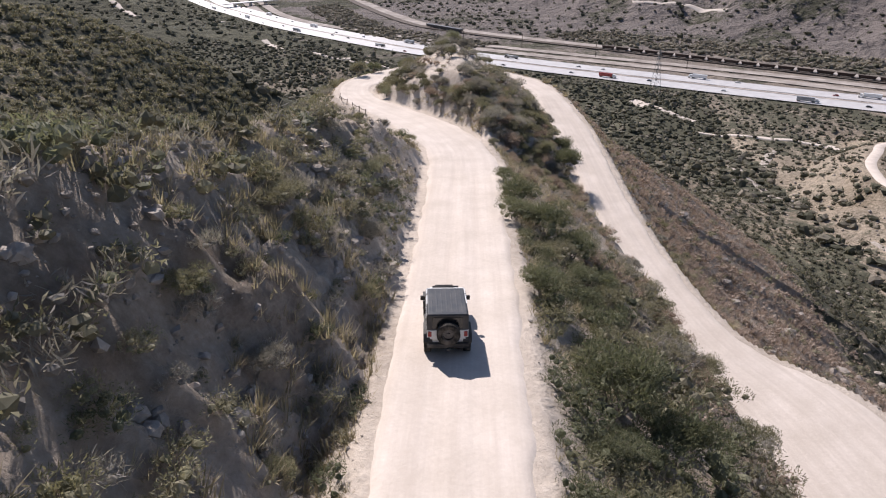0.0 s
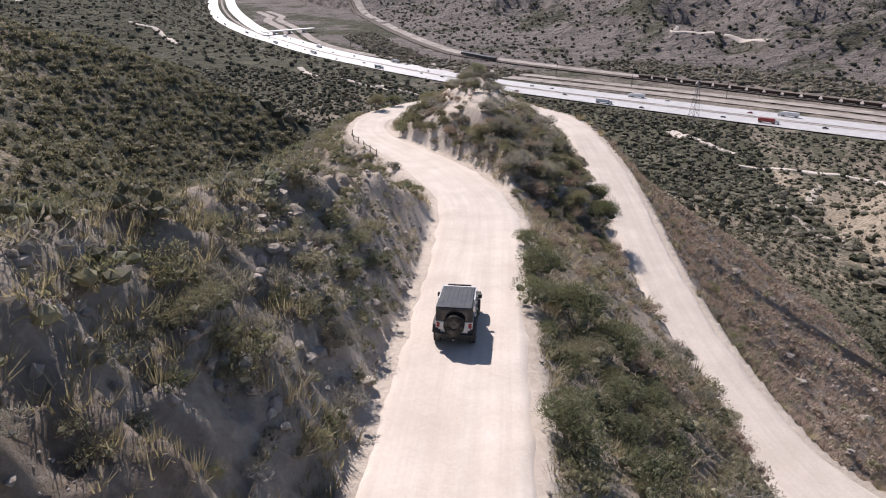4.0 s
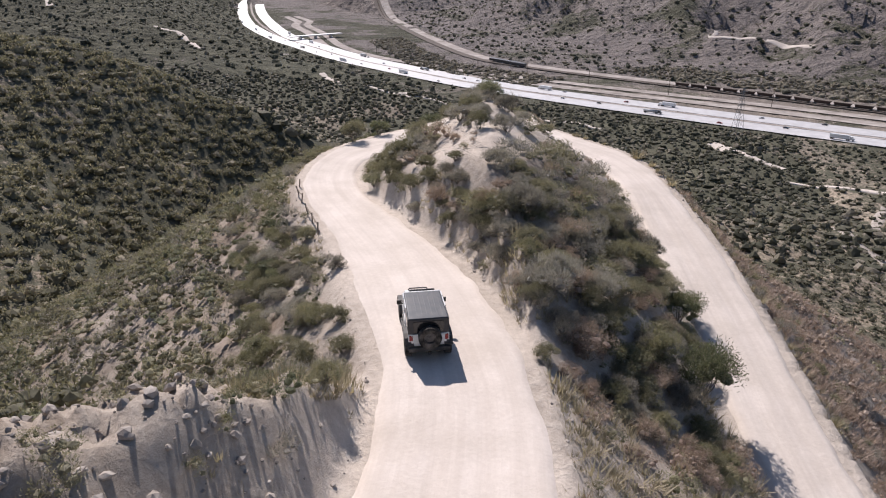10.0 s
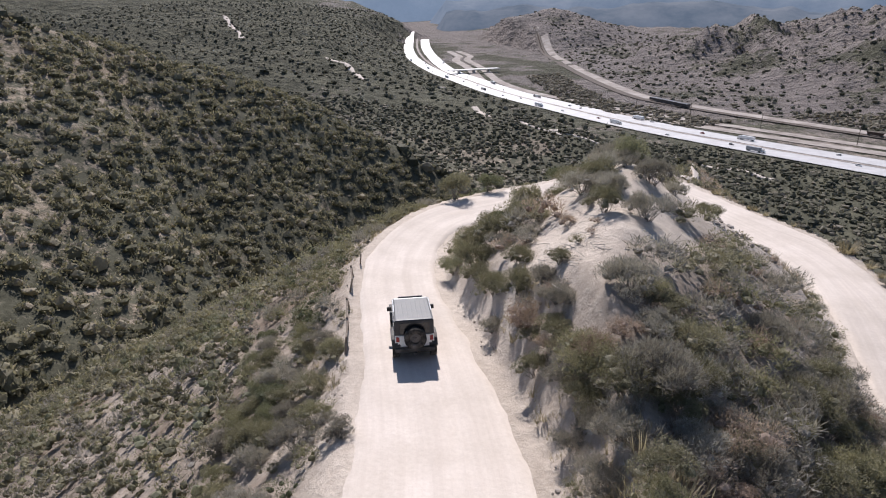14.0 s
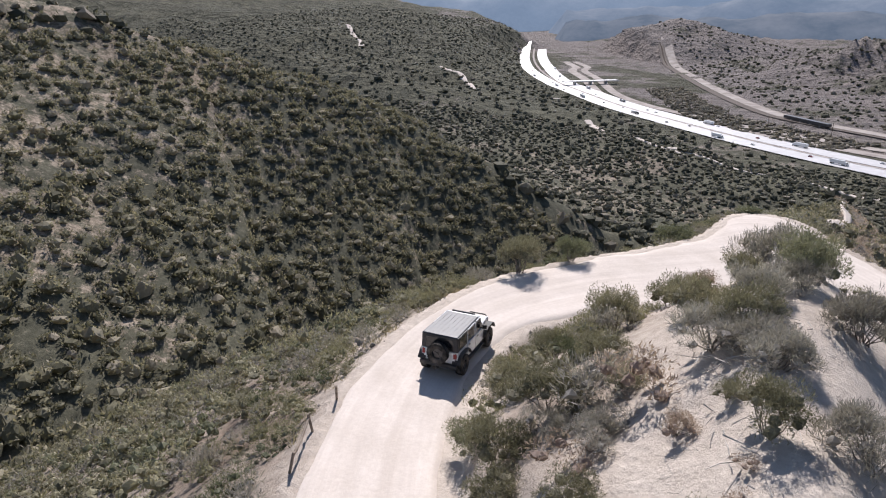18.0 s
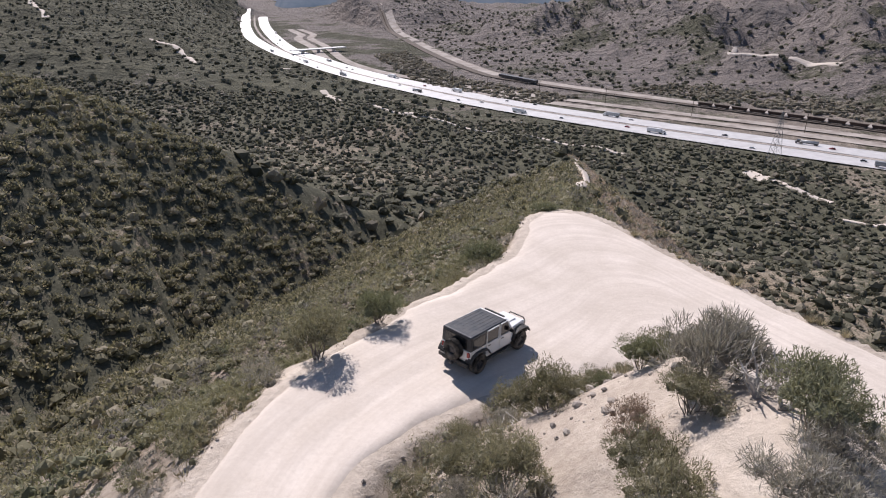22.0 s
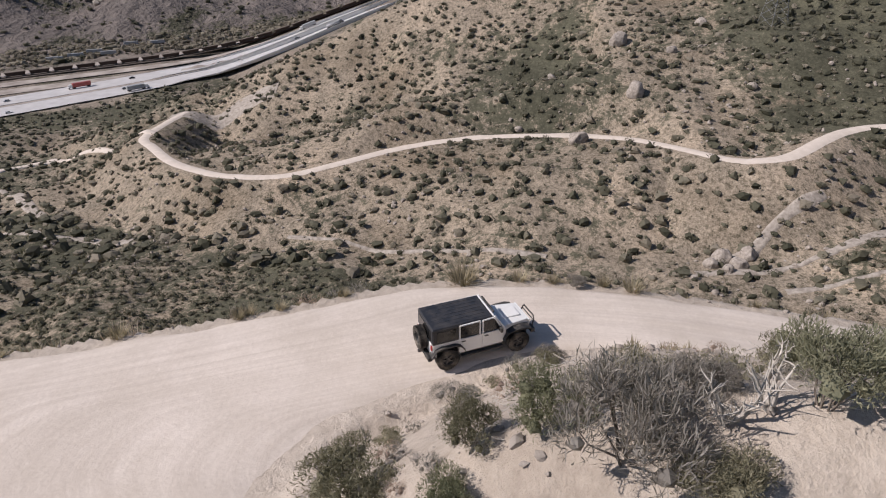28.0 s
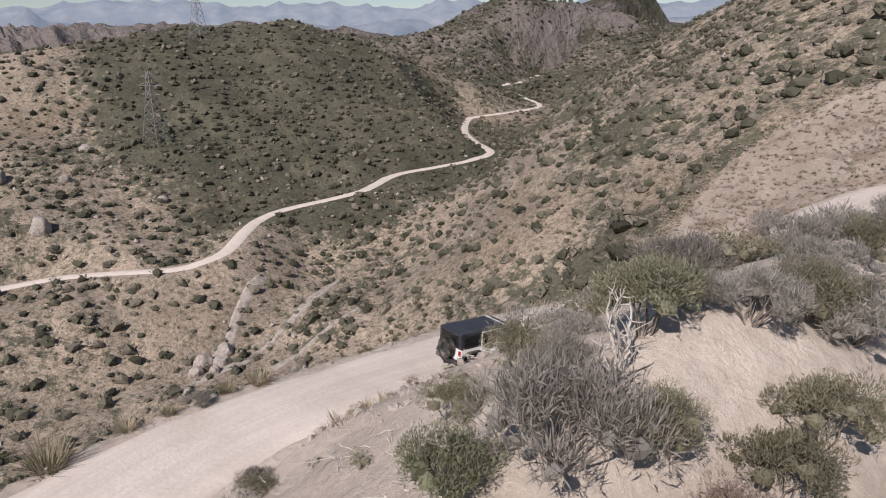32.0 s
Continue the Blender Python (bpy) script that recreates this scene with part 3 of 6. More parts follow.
for i, (x, y, z) in enumerate(CANYON_ROAD):
    t = CANYON_ROAD[min(i + 1, len(CANYON_ROAD) - 1)] - CANYON_ROAD[max(i - 1, 0)]
    nrm = np.array([-t[1], t[0]]) / np.hypot(t[0], t[1])
    for k in np.linspace(-2.3, 2.3, 5):
        cv.append((x + nrm[0] * k, y + nrm[1] * k, float(on_ground(x + nrm[0] * k, y + nrm[1] * k)) + (0.4 if abs(k) < 2 else 0.05)))
canyon_road = tagged(new("road", mesh_from("road", cv, grid_faces(5, len(CANYON_ROAD)), [M_ROAD])), "narrow dirt road along the far canyon side", "road", kind="structure")


# ---- scrub over the wide slopes, past counting ----
def blob(seed, level):
    bm = bmesh.new()
    bmesh.ops.create_icosphere(bm, subdivisions=level, radius=1.0)
    rng = np.random.RandomState(seed)
    for v in bm.verts:
        v.co *= 0.55 + 0.75 * rng.rand()
        v.co.z = v.co.z * 0.72 + 0.35
    me = bpy.data.meshes.new("b")
    bm.to_mesh(me)
    bm.free()
    vs, fs = np.array([v.co[:] for v in me.vertices]), np.array([p.vertices[:] for p in me.polygons])
    bpy.data.meshes.remove(me)
    return vs, fs


def puff(seed, leaves, size=0.3):
    """A ragged heart with leaves standing out of it."""
    rng = np.random.RandomState(seed + 500)
    vs, fs = blob(seed, 1)
    vs = vs * (0.82 if leaves > 10 else 1.0)
    d = rng.normal(size=(leaves, 3))
    d[:, 2] = np.abs(d[:, 2]) * 0.9 - 0.15
    d /= np.linalg.norm(d, axis=1)[:, None]
    c = d * (0.8 + 0.4 * rng.rand(leaves))[:, None] * (1, 1, 0.72) + (0, 0, 0.35)
    way = d * 0.6 + rng.normal(size=(leaves, 3)) * 0.45 + (0, 0, 0.35)
    way /= np.linalg.norm(way, axis=1)[:, None]
    side = np.cross(way, rng.normal(size=(leaves, 3)))
    side /= np.linalg.norm(side, axis=1)[:, None]
    a, b = way * size, side * size * 0.5
    i = np.arange(leaves) * 3 + len(vs)
    return np.vstack([vs, np.stack([c - a + b, c - a * 0.4 - b, c + a], 1).reshape(-1, 3)]), np.vstack([fs, np.c_[i, i + 1, i + 2]])


def scatter(name, label, xs, ys, radii, shapes, mat, seed, category="shrubs"):
    rng = np.random.RandomState(seed)
    zs = on_ground(xs, ys)
    V, F, base = [], [], 0
    pick, turn = rng.randint(len(shapes), size=len(xs)), rng.rand(len(xs)) * 2 * math.pi
    flat = 0.75 + 0.5 * rng.rand(len(xs))
    for k, (vs, fs) in enumerate(shapes):
        w = np.where(pick == k)[0]
        c, s, r = np.cos(turn[w])[:, None], np.sin(turn[w])[:, None], radii[w][:, None]
        vx = (vs[None, :, 0] * c - vs[None, :, 1] * s) * r + xs[w][:, None]
        vy = (vs[None, :, 0] * s + vs[None, :, 1] * c) * r + ys[w][:, None]
        vz = vs[None, :, 2] * r * flat[w][:, None] + zs[w][:, None]
        V.append(np.stack([vx, vy, vz], -1).reshape(-1, 3))
        F.append((fs[None] + base + np.arange(len(w))[:, None, None] * len(vs)).reshape(-1, 3))
        base += len(w) * len(vs)
    return tagged(new(name, mesh_from(name, np.vstack(V), np.vstack(F), [mat], False)), label, category, kind="stuff")


def candidates(x0, x1, y0, y1, step, seed):
    rng = np.random.RandomState(seed)
    gx, gy = np.meshgrid(np.arange(x0, x1, step), np.arange(y0, y1, step))
    xs = gx.ravel() + (rng.rand(gx.size) - 0.5) * step * 1.3
    ys = gy.ravel() + (rng.rand(gx.size) - 0.5) * step * 1.3
    prow = (xs > 4 + 0.05 * (ys - 130)) & (xs < 75) & (ys > 118) & (ys < 285)
    keep = rng.rand(gx.size) < np.where(prow, 0.3, 1.0) * np.clip((cover_at(xs, ys) - 0.08) * 2.05 + 0.5 * fbm(xs, ys, 12, 2, 61), 0.03, 0.97)
    return xs[keep], ys[keep], rng


PUFFS, TUFTED = [puff(k, 46, 0.2) for k in range(8)], [puff(30 + k, 6, 0.34) for k in range(6)]


def off_roads(xs, ys):
    """True away from the motorway and its neighbours, the canyon road and the track."""
    s = (xs - VALLEY_AT[0]) * VALLEY_DIR[0] + (ys - VALLEY_AT[1]) * VALLEY_DIR[1]
    n = (xs - VALLEY_AT[0]) * VALLEY_DIR[1] - (ys - VALLEY_AT[1]) * VALLEY_DIR[0]
    lanes = n - np.interp(s, FREEWAY[:, 0], FREEWAY[:, 1])
    rail = n - np.interp(s, RAIL[:, 0], RAIL[:, 1])
    return ((lanes < -38) | (rail > 34)) & (along(xs, ys, CANYON_ROAD[::2])[0] > 4)


xs, ys, rng = candidates(-150, 130, 20, 250, 2.1, 5)
ok = (track_gap(xs, ys) > 38) & off_roads(xs, ys)
xs, ys = xs[ok], ys[ok]
size = (0.6 + 1.35 * rng.rand(len(xs)) ** 1.5) * np.where(xs > 40, 0.6, 1.0)
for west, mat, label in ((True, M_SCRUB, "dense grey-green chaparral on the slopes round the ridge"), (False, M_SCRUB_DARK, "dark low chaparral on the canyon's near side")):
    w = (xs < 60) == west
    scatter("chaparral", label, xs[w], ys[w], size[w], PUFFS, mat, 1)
xs, ys, rng = candidates(-480, 420, -420, 690, 4.6, 6)
ok = ((xs < -150) | (xs > 130) | (ys > 250) | (ys < 20)) & off_roads(xs, ys) & (track_gap(xs, ys) > 38)
xs, ys = xs[ok], ys[ok]
size = (0.9 + 2.0 * rng.rand(len(xs)) ** 1.7) * np.where(xs < 90 + 0.25 * ys, 1.0, 0.75)
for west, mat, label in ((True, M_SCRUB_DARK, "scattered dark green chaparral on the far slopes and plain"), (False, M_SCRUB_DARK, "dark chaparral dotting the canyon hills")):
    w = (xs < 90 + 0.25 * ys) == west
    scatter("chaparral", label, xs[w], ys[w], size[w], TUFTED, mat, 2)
xs, ys, rng = candidates(-1500, 1000, 100, 2100, 15.0, 7)
ok = ((xs < -480) | (xs > 400) | (ys > 690)) & off_roads(xs, ys)
xs, ys = xs[ok], ys[ok]
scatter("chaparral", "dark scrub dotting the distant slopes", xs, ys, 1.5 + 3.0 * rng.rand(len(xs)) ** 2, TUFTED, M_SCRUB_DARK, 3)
xs, ys, rng = candidates(280, 1000, -820, 240, 7.5, 17)
ok = ((xs > 420) | (ys < -420)) & off_roads(xs, ys)
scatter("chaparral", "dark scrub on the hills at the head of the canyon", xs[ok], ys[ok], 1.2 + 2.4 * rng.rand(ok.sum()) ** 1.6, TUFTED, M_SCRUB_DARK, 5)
xs, ys, rng = candidates(60, 330, -260, 330, 4.4, 8)
ok = off_roads(xs, ys) & (track_gap(xs, ys) > 40)
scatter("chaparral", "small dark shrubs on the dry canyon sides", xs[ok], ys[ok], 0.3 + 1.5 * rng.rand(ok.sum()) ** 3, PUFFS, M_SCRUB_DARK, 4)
# leafless willows along the river bed
rng = np.random.RandomState(23)
rs, rn = -150 + 1250 * rng.rand(2600), rng.rand(2600)
rn = np.interp(rs, RAIL[:, 0], RAIL[:, 1]) + np.where(rs < 600, 40 + 90 * rn, -40 - 70 * rn)
xs, ys = VALLEY_AT[0] + rs * VALLEY_DIR[0] + rn * VALLEY_DIR[1], VALLEY_AT[1] + rs * VALLEY_DIR[1] - rn * VALLEY_DIR[0]
M_WILLOW = mat_leaf("bare_willow_twigs", [(0.0, (0.16, 0.14, 0.11)), (0.5, (0.27, 0.24, 0.19)), (1.0, (0.38, 0.34, 0.27))], 0.9, False)
scatter("willows", "pale grey-brown leafless willows along the river bed", xs, ys, 1.6 + 2.4 * rng.rand(2600), TUFTED, M_WILLOW, 6)


# ---- the valley: motorway, frontage road, railway ----
M_CONCRETE = mat_noisy("worn_concrete", (0.46, 0.44, 0.43), (0.6, 0.58, 0.57), 0.12, 0.5, 0.5, 0.1, 0.02)
M_GRAVEL = mat_noisy("riverbed_gravel", (0.22, 0.19, 0.17), (0.48, 0.43, 0.39), 0.06, 0.95, 0.1, 0.3, 0.3)
M_BALLAST = mat_noisy("dark_ballast", (0.10, 0.085, 0.075), (0.2, 0.17, 0.15), 0.5, 0.95, 0.1, 0.3, 0.2)
M_PAINT = mat_noisy("white_road_paint", (0.7, 0.7, 0.68), (0.8, 0.8, 0.78), 1.0, 0.7, 0.3, 0)
M_RUST = mat_noisy("rusty_brown_steel", (0.05, 0.03, 0.022), (0.12, 0.07, 0.05), 0.8, 0.8, 0.3, 0)


def valley_xy(s, n):
    return VALLEY_AT[0] + s * VALLEY_DIR[0] + n * VALLEY_DIR[1], VALLEY_AT[1] + s * VALLEY_DIR[1] - n * VALLEY_DIR[0]


def parting(s):
    """The carriageways draw apart further down the valley."""
    return 1 + 0.55 * np.clip((s - 1250) / 250, 0, 1)


def ribbon(name, rows, offset, half, lift, mat, label, category="road"):
    """A strip along rows of (s, n), offset to its side, laid on the valley floor."""
    v = []
    for i, (s, n) in enumerate(rows):
        t = rows[min(i + 1, len(rows) - 1)] - rows[max(i - 1, 0)]
        t = t / np.hypot(*t)
        for k in (-half, 0, half):
            e = offset * (parting(s) if rows is FREEWAY else 1) + k
            v.append(valley_xy(s - t[1] * e, n + t[0] * e))
    v = np.array(v)
    z = land(v[:, 0], v[:, 1])
    z = np.repeat(np.median(z.reshape(-1, 3), 1), 3)
    z = np.convolve(np.pad(z, 9, "edge"), np.ones(19) / 19, "valid") + lift
    return tagged(new(name, mesh_from(name, np.c_[v, z], grid_faces(3, len(rows)), [mat])), label, category, kind="structure")


near_lanes = ribbon("road", FREEWAY, -15.5, 13, 0.9, M_CONCRETE, "pale sunlit concrete motorway carriageway in the valley")
far_lanes = ribbon("road", FREEWAY, 15.5, 13, 0.9, M_CONCRETE, "pale sunlit concrete motorway carriageway in the valley")
for e in (-24, 24):
    ribbon("road", FREEWAY_FAR, e, 17, 6.0, M_CONCRETE, "distant pale carriageway of the motorway beyond a spur")
ribbon("ground_median", FREEWAY, 0, 2.6, 0.8, M_GRAVEL, "dusty median strip between the carriageways", "ground")
for side, edges in ((-15.5, (-12.2, 12.2)), (15.5, (-12.2, 12.2))):
    for e in edges:
        ribbon("road_marking", FREEWAY[30:110], side + e, 0.2, 0.96, M_PAINT, "white painted edge line on the motorway", "road marking")
ribbon("road", FRONTAGE, 0, 8, 0.75, M_GRAVEL, "dusty pale frontage road beside the motorway")
ribbon("ground_verge", FRONTAGE, -26, 9, 0.6, M_GRAVEL, "bare gravel verge beside the frontage road", "ground")
rail_bed = ribbon("railway_bed", RAIL, 0, 6, 1.2, M_BALLAST, "dark ballast bed of the railway line", "railway")
ribbon("railway_bed", RAIL, 17, 9, 0.7, M_GRAVEL, "pale gravel service strip beside the railway", "railway")


# ---- shrubs near the track, each a thing: woody stems with a crown of small leaves ----
M_WOOD = mat_noisy("grey_bark", (0.13, 0.105, 0.085), (0.32, 0.28, 0.24), 9.0, 0.9, 0.15, 0.4, 0.02)
M_WOODPALE = mat_noisy("bleached_dead_wood", (0.4, 0.36, 0.32), (0.62, 0.58, 0.53), 9.0, 0.9, 0.15, 0.4, 0.02)
LEAF = {
    "green": mat_leaf("green_leaves", [(0.0, (0.115, 0.125, 0.075)), (0.5, (0.2, 0.208, 0.128)), (0.85, (0.29, 0.288, 0.19)), (1.0, (0.4, 0.38, 0.28))]),
    "olive": mat_leaf("olive_leaves", [(0.0, (0.15, 0.142, 0.092)), (0.5, (0.25, 0.234, 0.158)), (0.85, (0.35, 0.322, 0.23)), (1.0, (0.46, 0.415, 0.32))]),
    "sage": mat_leaf("light_olive_leaves", [(0.0, (0.18, 0.172, 0.1)), (0.5, (0.285, 0.268, 0.168)), (1.0, (0.43, 0.395, 0.275))]),
    "grey": mat_leaf("grey_twigs", [(0.0, (0.191, 0.172, 0.154)), (0.5, (0.332, 0.304, 0.275)), (1.0, (0.500, 0.470, 0.43))]),
    "red": mat_leaf("russet_dry_flowers", [(0.0, (0.25, 0.18, 0.145)), (0.5, (0.4, 0.305, 0.255)), (1.0, (0.56, 0.46, 0.39))]),
    "straw": mat_leaf("straw_blades", [(0.0, (0.25, 0.21, 0.14)), (0.5, (0.4, 0.345, 0.245)), (1.0, (0.56, 0.49, 0.37))]),
}


def heart(seed):
    """The dim inside of a clump: a rough solid of twenty faces."""
    bm = bmesh.new()
    bmesh.ops.create_icosphere(bm, subdivisions=1, radius=1.0)
    rng = np.random.RandomState(seed)
    vs = np.array([v.co[:] for v in bm.verts]) * (0.6 + 0.6 * rng.rand(len(bm.verts)))[:, None] * (1, 1, 0.75) + (0, 0, 0.35)
    bm.verts.index_update()
    fs = np.array([[v.index for v in f.verts] for f in bm.faces])
    bm.free()
    return vs, fs


HEARTS = [heart(k) for k in range(6)]


def tube(V, F, p, q, r0, r1, rng, bends=2):
    """A tapered three-sided stem from p to q with a slight crook."""
    p, q = np.array(p, float), np.array(q, float)
    ax = q - p
    side = np.cross(ax, (0.3, 0.2, 1.0))
    side /= np.linalg.norm(side) + 1e-9
    up = np.cross(ax, side)
    up /= np.linalg.norm(up) + 1e-9
    base = len(V)
    for k in range(bends + 1):
        u = k / bends
        c = p + ax * u + (rng.rand(3) - 0.5) * 0.16 * np.linalg.norm(ax) * (0 < k < bends)
        for a in (0, 2.1, 4.2):
            V.append(c + (side * math.cos(a) + up * math.sin(a)) * (r0 + (r1 - r0) * u))
    for k in range(bends):
        for a in range(3):
            i, j = base + 3 * k + a, base + 3 * k + (a + 1) % 3
            F.append((i, j, j + 3))
            F.append((i, j + 3, i + 3))


def shrub_meshes(kind, seed, leaves, tall=1.0, twigs=10, pale=False, thick=0.035):
    """Stems and crown of a shrub about one metre in radius."""
    rng = np.random.RandomState(seed)
    lobes = []
    for k in range((13 + rng.randint(5)) if leaves > 500 else (6 if leaves > 150 else 4)):
        a, r = rng.rand() * 6.283, 0.78 * math.sqrt(rng.rand())
        h = tall * (0.28 + 0.42 * (1 - r * r) * (0.5 + 0.5 * rng.rand()) + 0.14 * rng.rand())
        lobes.append((r * math.cos(a), r * math.sin(a), h, (0.22 if leaves > 500 else 0.3) + 0.2 * rng.rand()))
    V, F = [], []
    for k in range(twigs):
        x, y, z, r = lobes[k % len(lobes)]
        tube(V, F, ((rng.rand() - 0.5) * 0.2, (rng.rand() - 0.5) * 0.2, -0.15), (x + (rng.rand() - 0.5) * 0.2, y + (rng.rand() - 0.5) * 0.2, z + r * (0.2 + 0.6 * rng.rand())), thick, 0.006, rng, 3)
    stems = mesh_from("stems", V, F, [M_WOODPALE if pale else M_WOOD])
    n = leaves
    pick = rng.randint(len(lobes), size=n)
    lob = np.array(lobes)[pick]
    d = rng.normal(size=(n, 3))
    d[:, 2] = np.abs(d[:, 2]) * 0.9 - 0.25
    d /= np.linalg.norm(d, axis=1)[:, None]
    rad = lob[:, 3] * (0.55 + 0.62 * rng.rand(n) ** 0.7)
    c = lob[:, :3] + d * rad[:, None]
    c[:, 2] = c[:, 2].clip(0.03, None)
    if kind == "grey":
        way = d * 0.7 + np.array([0, 0, 0.5]) + rng.normal(size=(n, 3)) * 0.45
        ln, wd = 0.05 + 0.075 * rng.rand(n), 0.008 + 0.012 * rng.rand(n)
    else:
        way = d * 0.7 + np.array([0, 0, 0.35]) + rng.normal(size=(n, 3)) * 0.55
        ln, wd = 0.03 + 0.036 * rng.rand(n), 0.011 + 0.012 * rng.rand(n)
    if n < 500:
        ln, wd = ln * (1.5 if n > 200 else 2.3), wd * (1.9 if n > 200 else 3.0)
    way /= np.linalg.norm(way, axis=1)[:, None]
    side = np.cross(way, rng.normal(size=(n, 3)))
    side /= np.linalg.norm(side, axis=1)[:, None]
    quads = np.stack([c - way * ln[:, None], c + side * wd[:, None], c + way * ln[:, None], c - side * wd[:, None]], 1).reshape(-1, 3)
    LV = quads.reshape(-1, 4, 3)[:, :3].reshape(-1, 3)
    LF = np.arange(3 * n).reshape(-1, 3)
    core = 0.42 if kind == "grey" else 0.5 if n > 200 else 0.7
    for k, (x, y, z, r) in enumerate(lobes):
        vs, fs = HEARTS[k % len(HEARTS)]
        LF = np.vstack([LF, fs + len(LV)])
        LV = np.vstack([LV, (vs - (0, 0, 0.35)) * r * core + (x, y, max(z - 0.08, r * 0.5))])
    return stems, mesh_from("crown", LV, LF, [LEAF[kind]], False)


def tuft_mesh(seed, blades):
    rng = np.random.RandomState(seed)
    a, r = rng.rand(blades) * 6.283, 0.35 * np.sqrt(rng.rand(blades))
    lean, ln = 0.2 + 0.9 * rng.rand(blades), 0.55 + 0.6 * rng.rand(blades)
    root = np.c_[r * np.cos(a), r * np.sin(a), np.full(blades, -0.05)]
    tip = root + np.c_[np.cos(a) * np.sin(lean), np.sin(a) * np.sin(lean), np.cos(lean)] * ln[:, None]
    side = np.c_[-np.sin(a), np.cos(a), 0 * a] * 0.022
    V = np.stack([root - side, root + side, tip], 1).reshape(-1, 3)
    return mesh_from("blades", V, np.arange(3 * blades).reshape(-1, 3), [LEAF["straw"]], False)


WORDS = {
    "green": ("dense green evergreen chaparral shrub on pale soil", "shrub"),
    "olive": ("olive-brown chaparral shrub with fine leaves", "shrub"),
    "grey": ("half-dead grey twiggy shrub with bare branches", "shrub"),
    "red": ("russet dry buckwheat shrub past flowering", "shrub"),
    "sage": ("light olive-green sagebrush on the slope", "shrub"),
}
KINDS = {}
for kind, many in (("green", 5200), ("olive", 4800), ("sage", 4800), ("grey", 4600), ("red", 3000)):
    KINDS[kind] = [shrub_meshes(kind, 100 * len(kind) + k, many, 0.95 + 0.12 * k, 14 if kind == "grey" else 10, False, 0.022) for k in range(3)]
TUFTS = [tuft_mesh(300 + k, 170) for k in range(3)]
shrub_rng = np.random.RandomState(77)


def shrub(kind, x, y, radius, height=1.0):
    stems, crown = KINDS[kind][shrub_rng.randint(3)]
    z = float(land(np.array([x]), np.array([y]))[0]) if not isinstance(height, tuple) else height[1]
    k = height if not isinstance(height, tuple) else height[0]
    ob = tagged(new("shrub", stems), *WORDS[kind], group="shrubs along the track")
    ob.matrix_world = Matrix.Translation((x, y, z - 0.03)) @ Euler((0, 0, shrub_rng.rand() * 6.283)).to_matrix().to_4x4() @ Matrix.Diagonal((radius, radius, radius * k, 1))
    new("crown", crown).parent = ob
    return ob


def grass_tuft(x, y, radius):
    z = float(land(np.array([x]), np.array([y]))[0])
    ob = tagged(new("grass_tuft", TUFTS[shrub_rng.randint(3)]), "straw-coloured bunch grass tuft beside the dirt road", "grass tuft", group="grass tufts along the track")
    ob.matrix_world = Matrix.Translation((x, y, z)) @ Euler((0, 0, shrub_rng.rand() * 6.283)).to_matrix().to_4x4() @ Matrix.Diagonal((radius, radius, radius * 0.9, 1))
    return ob


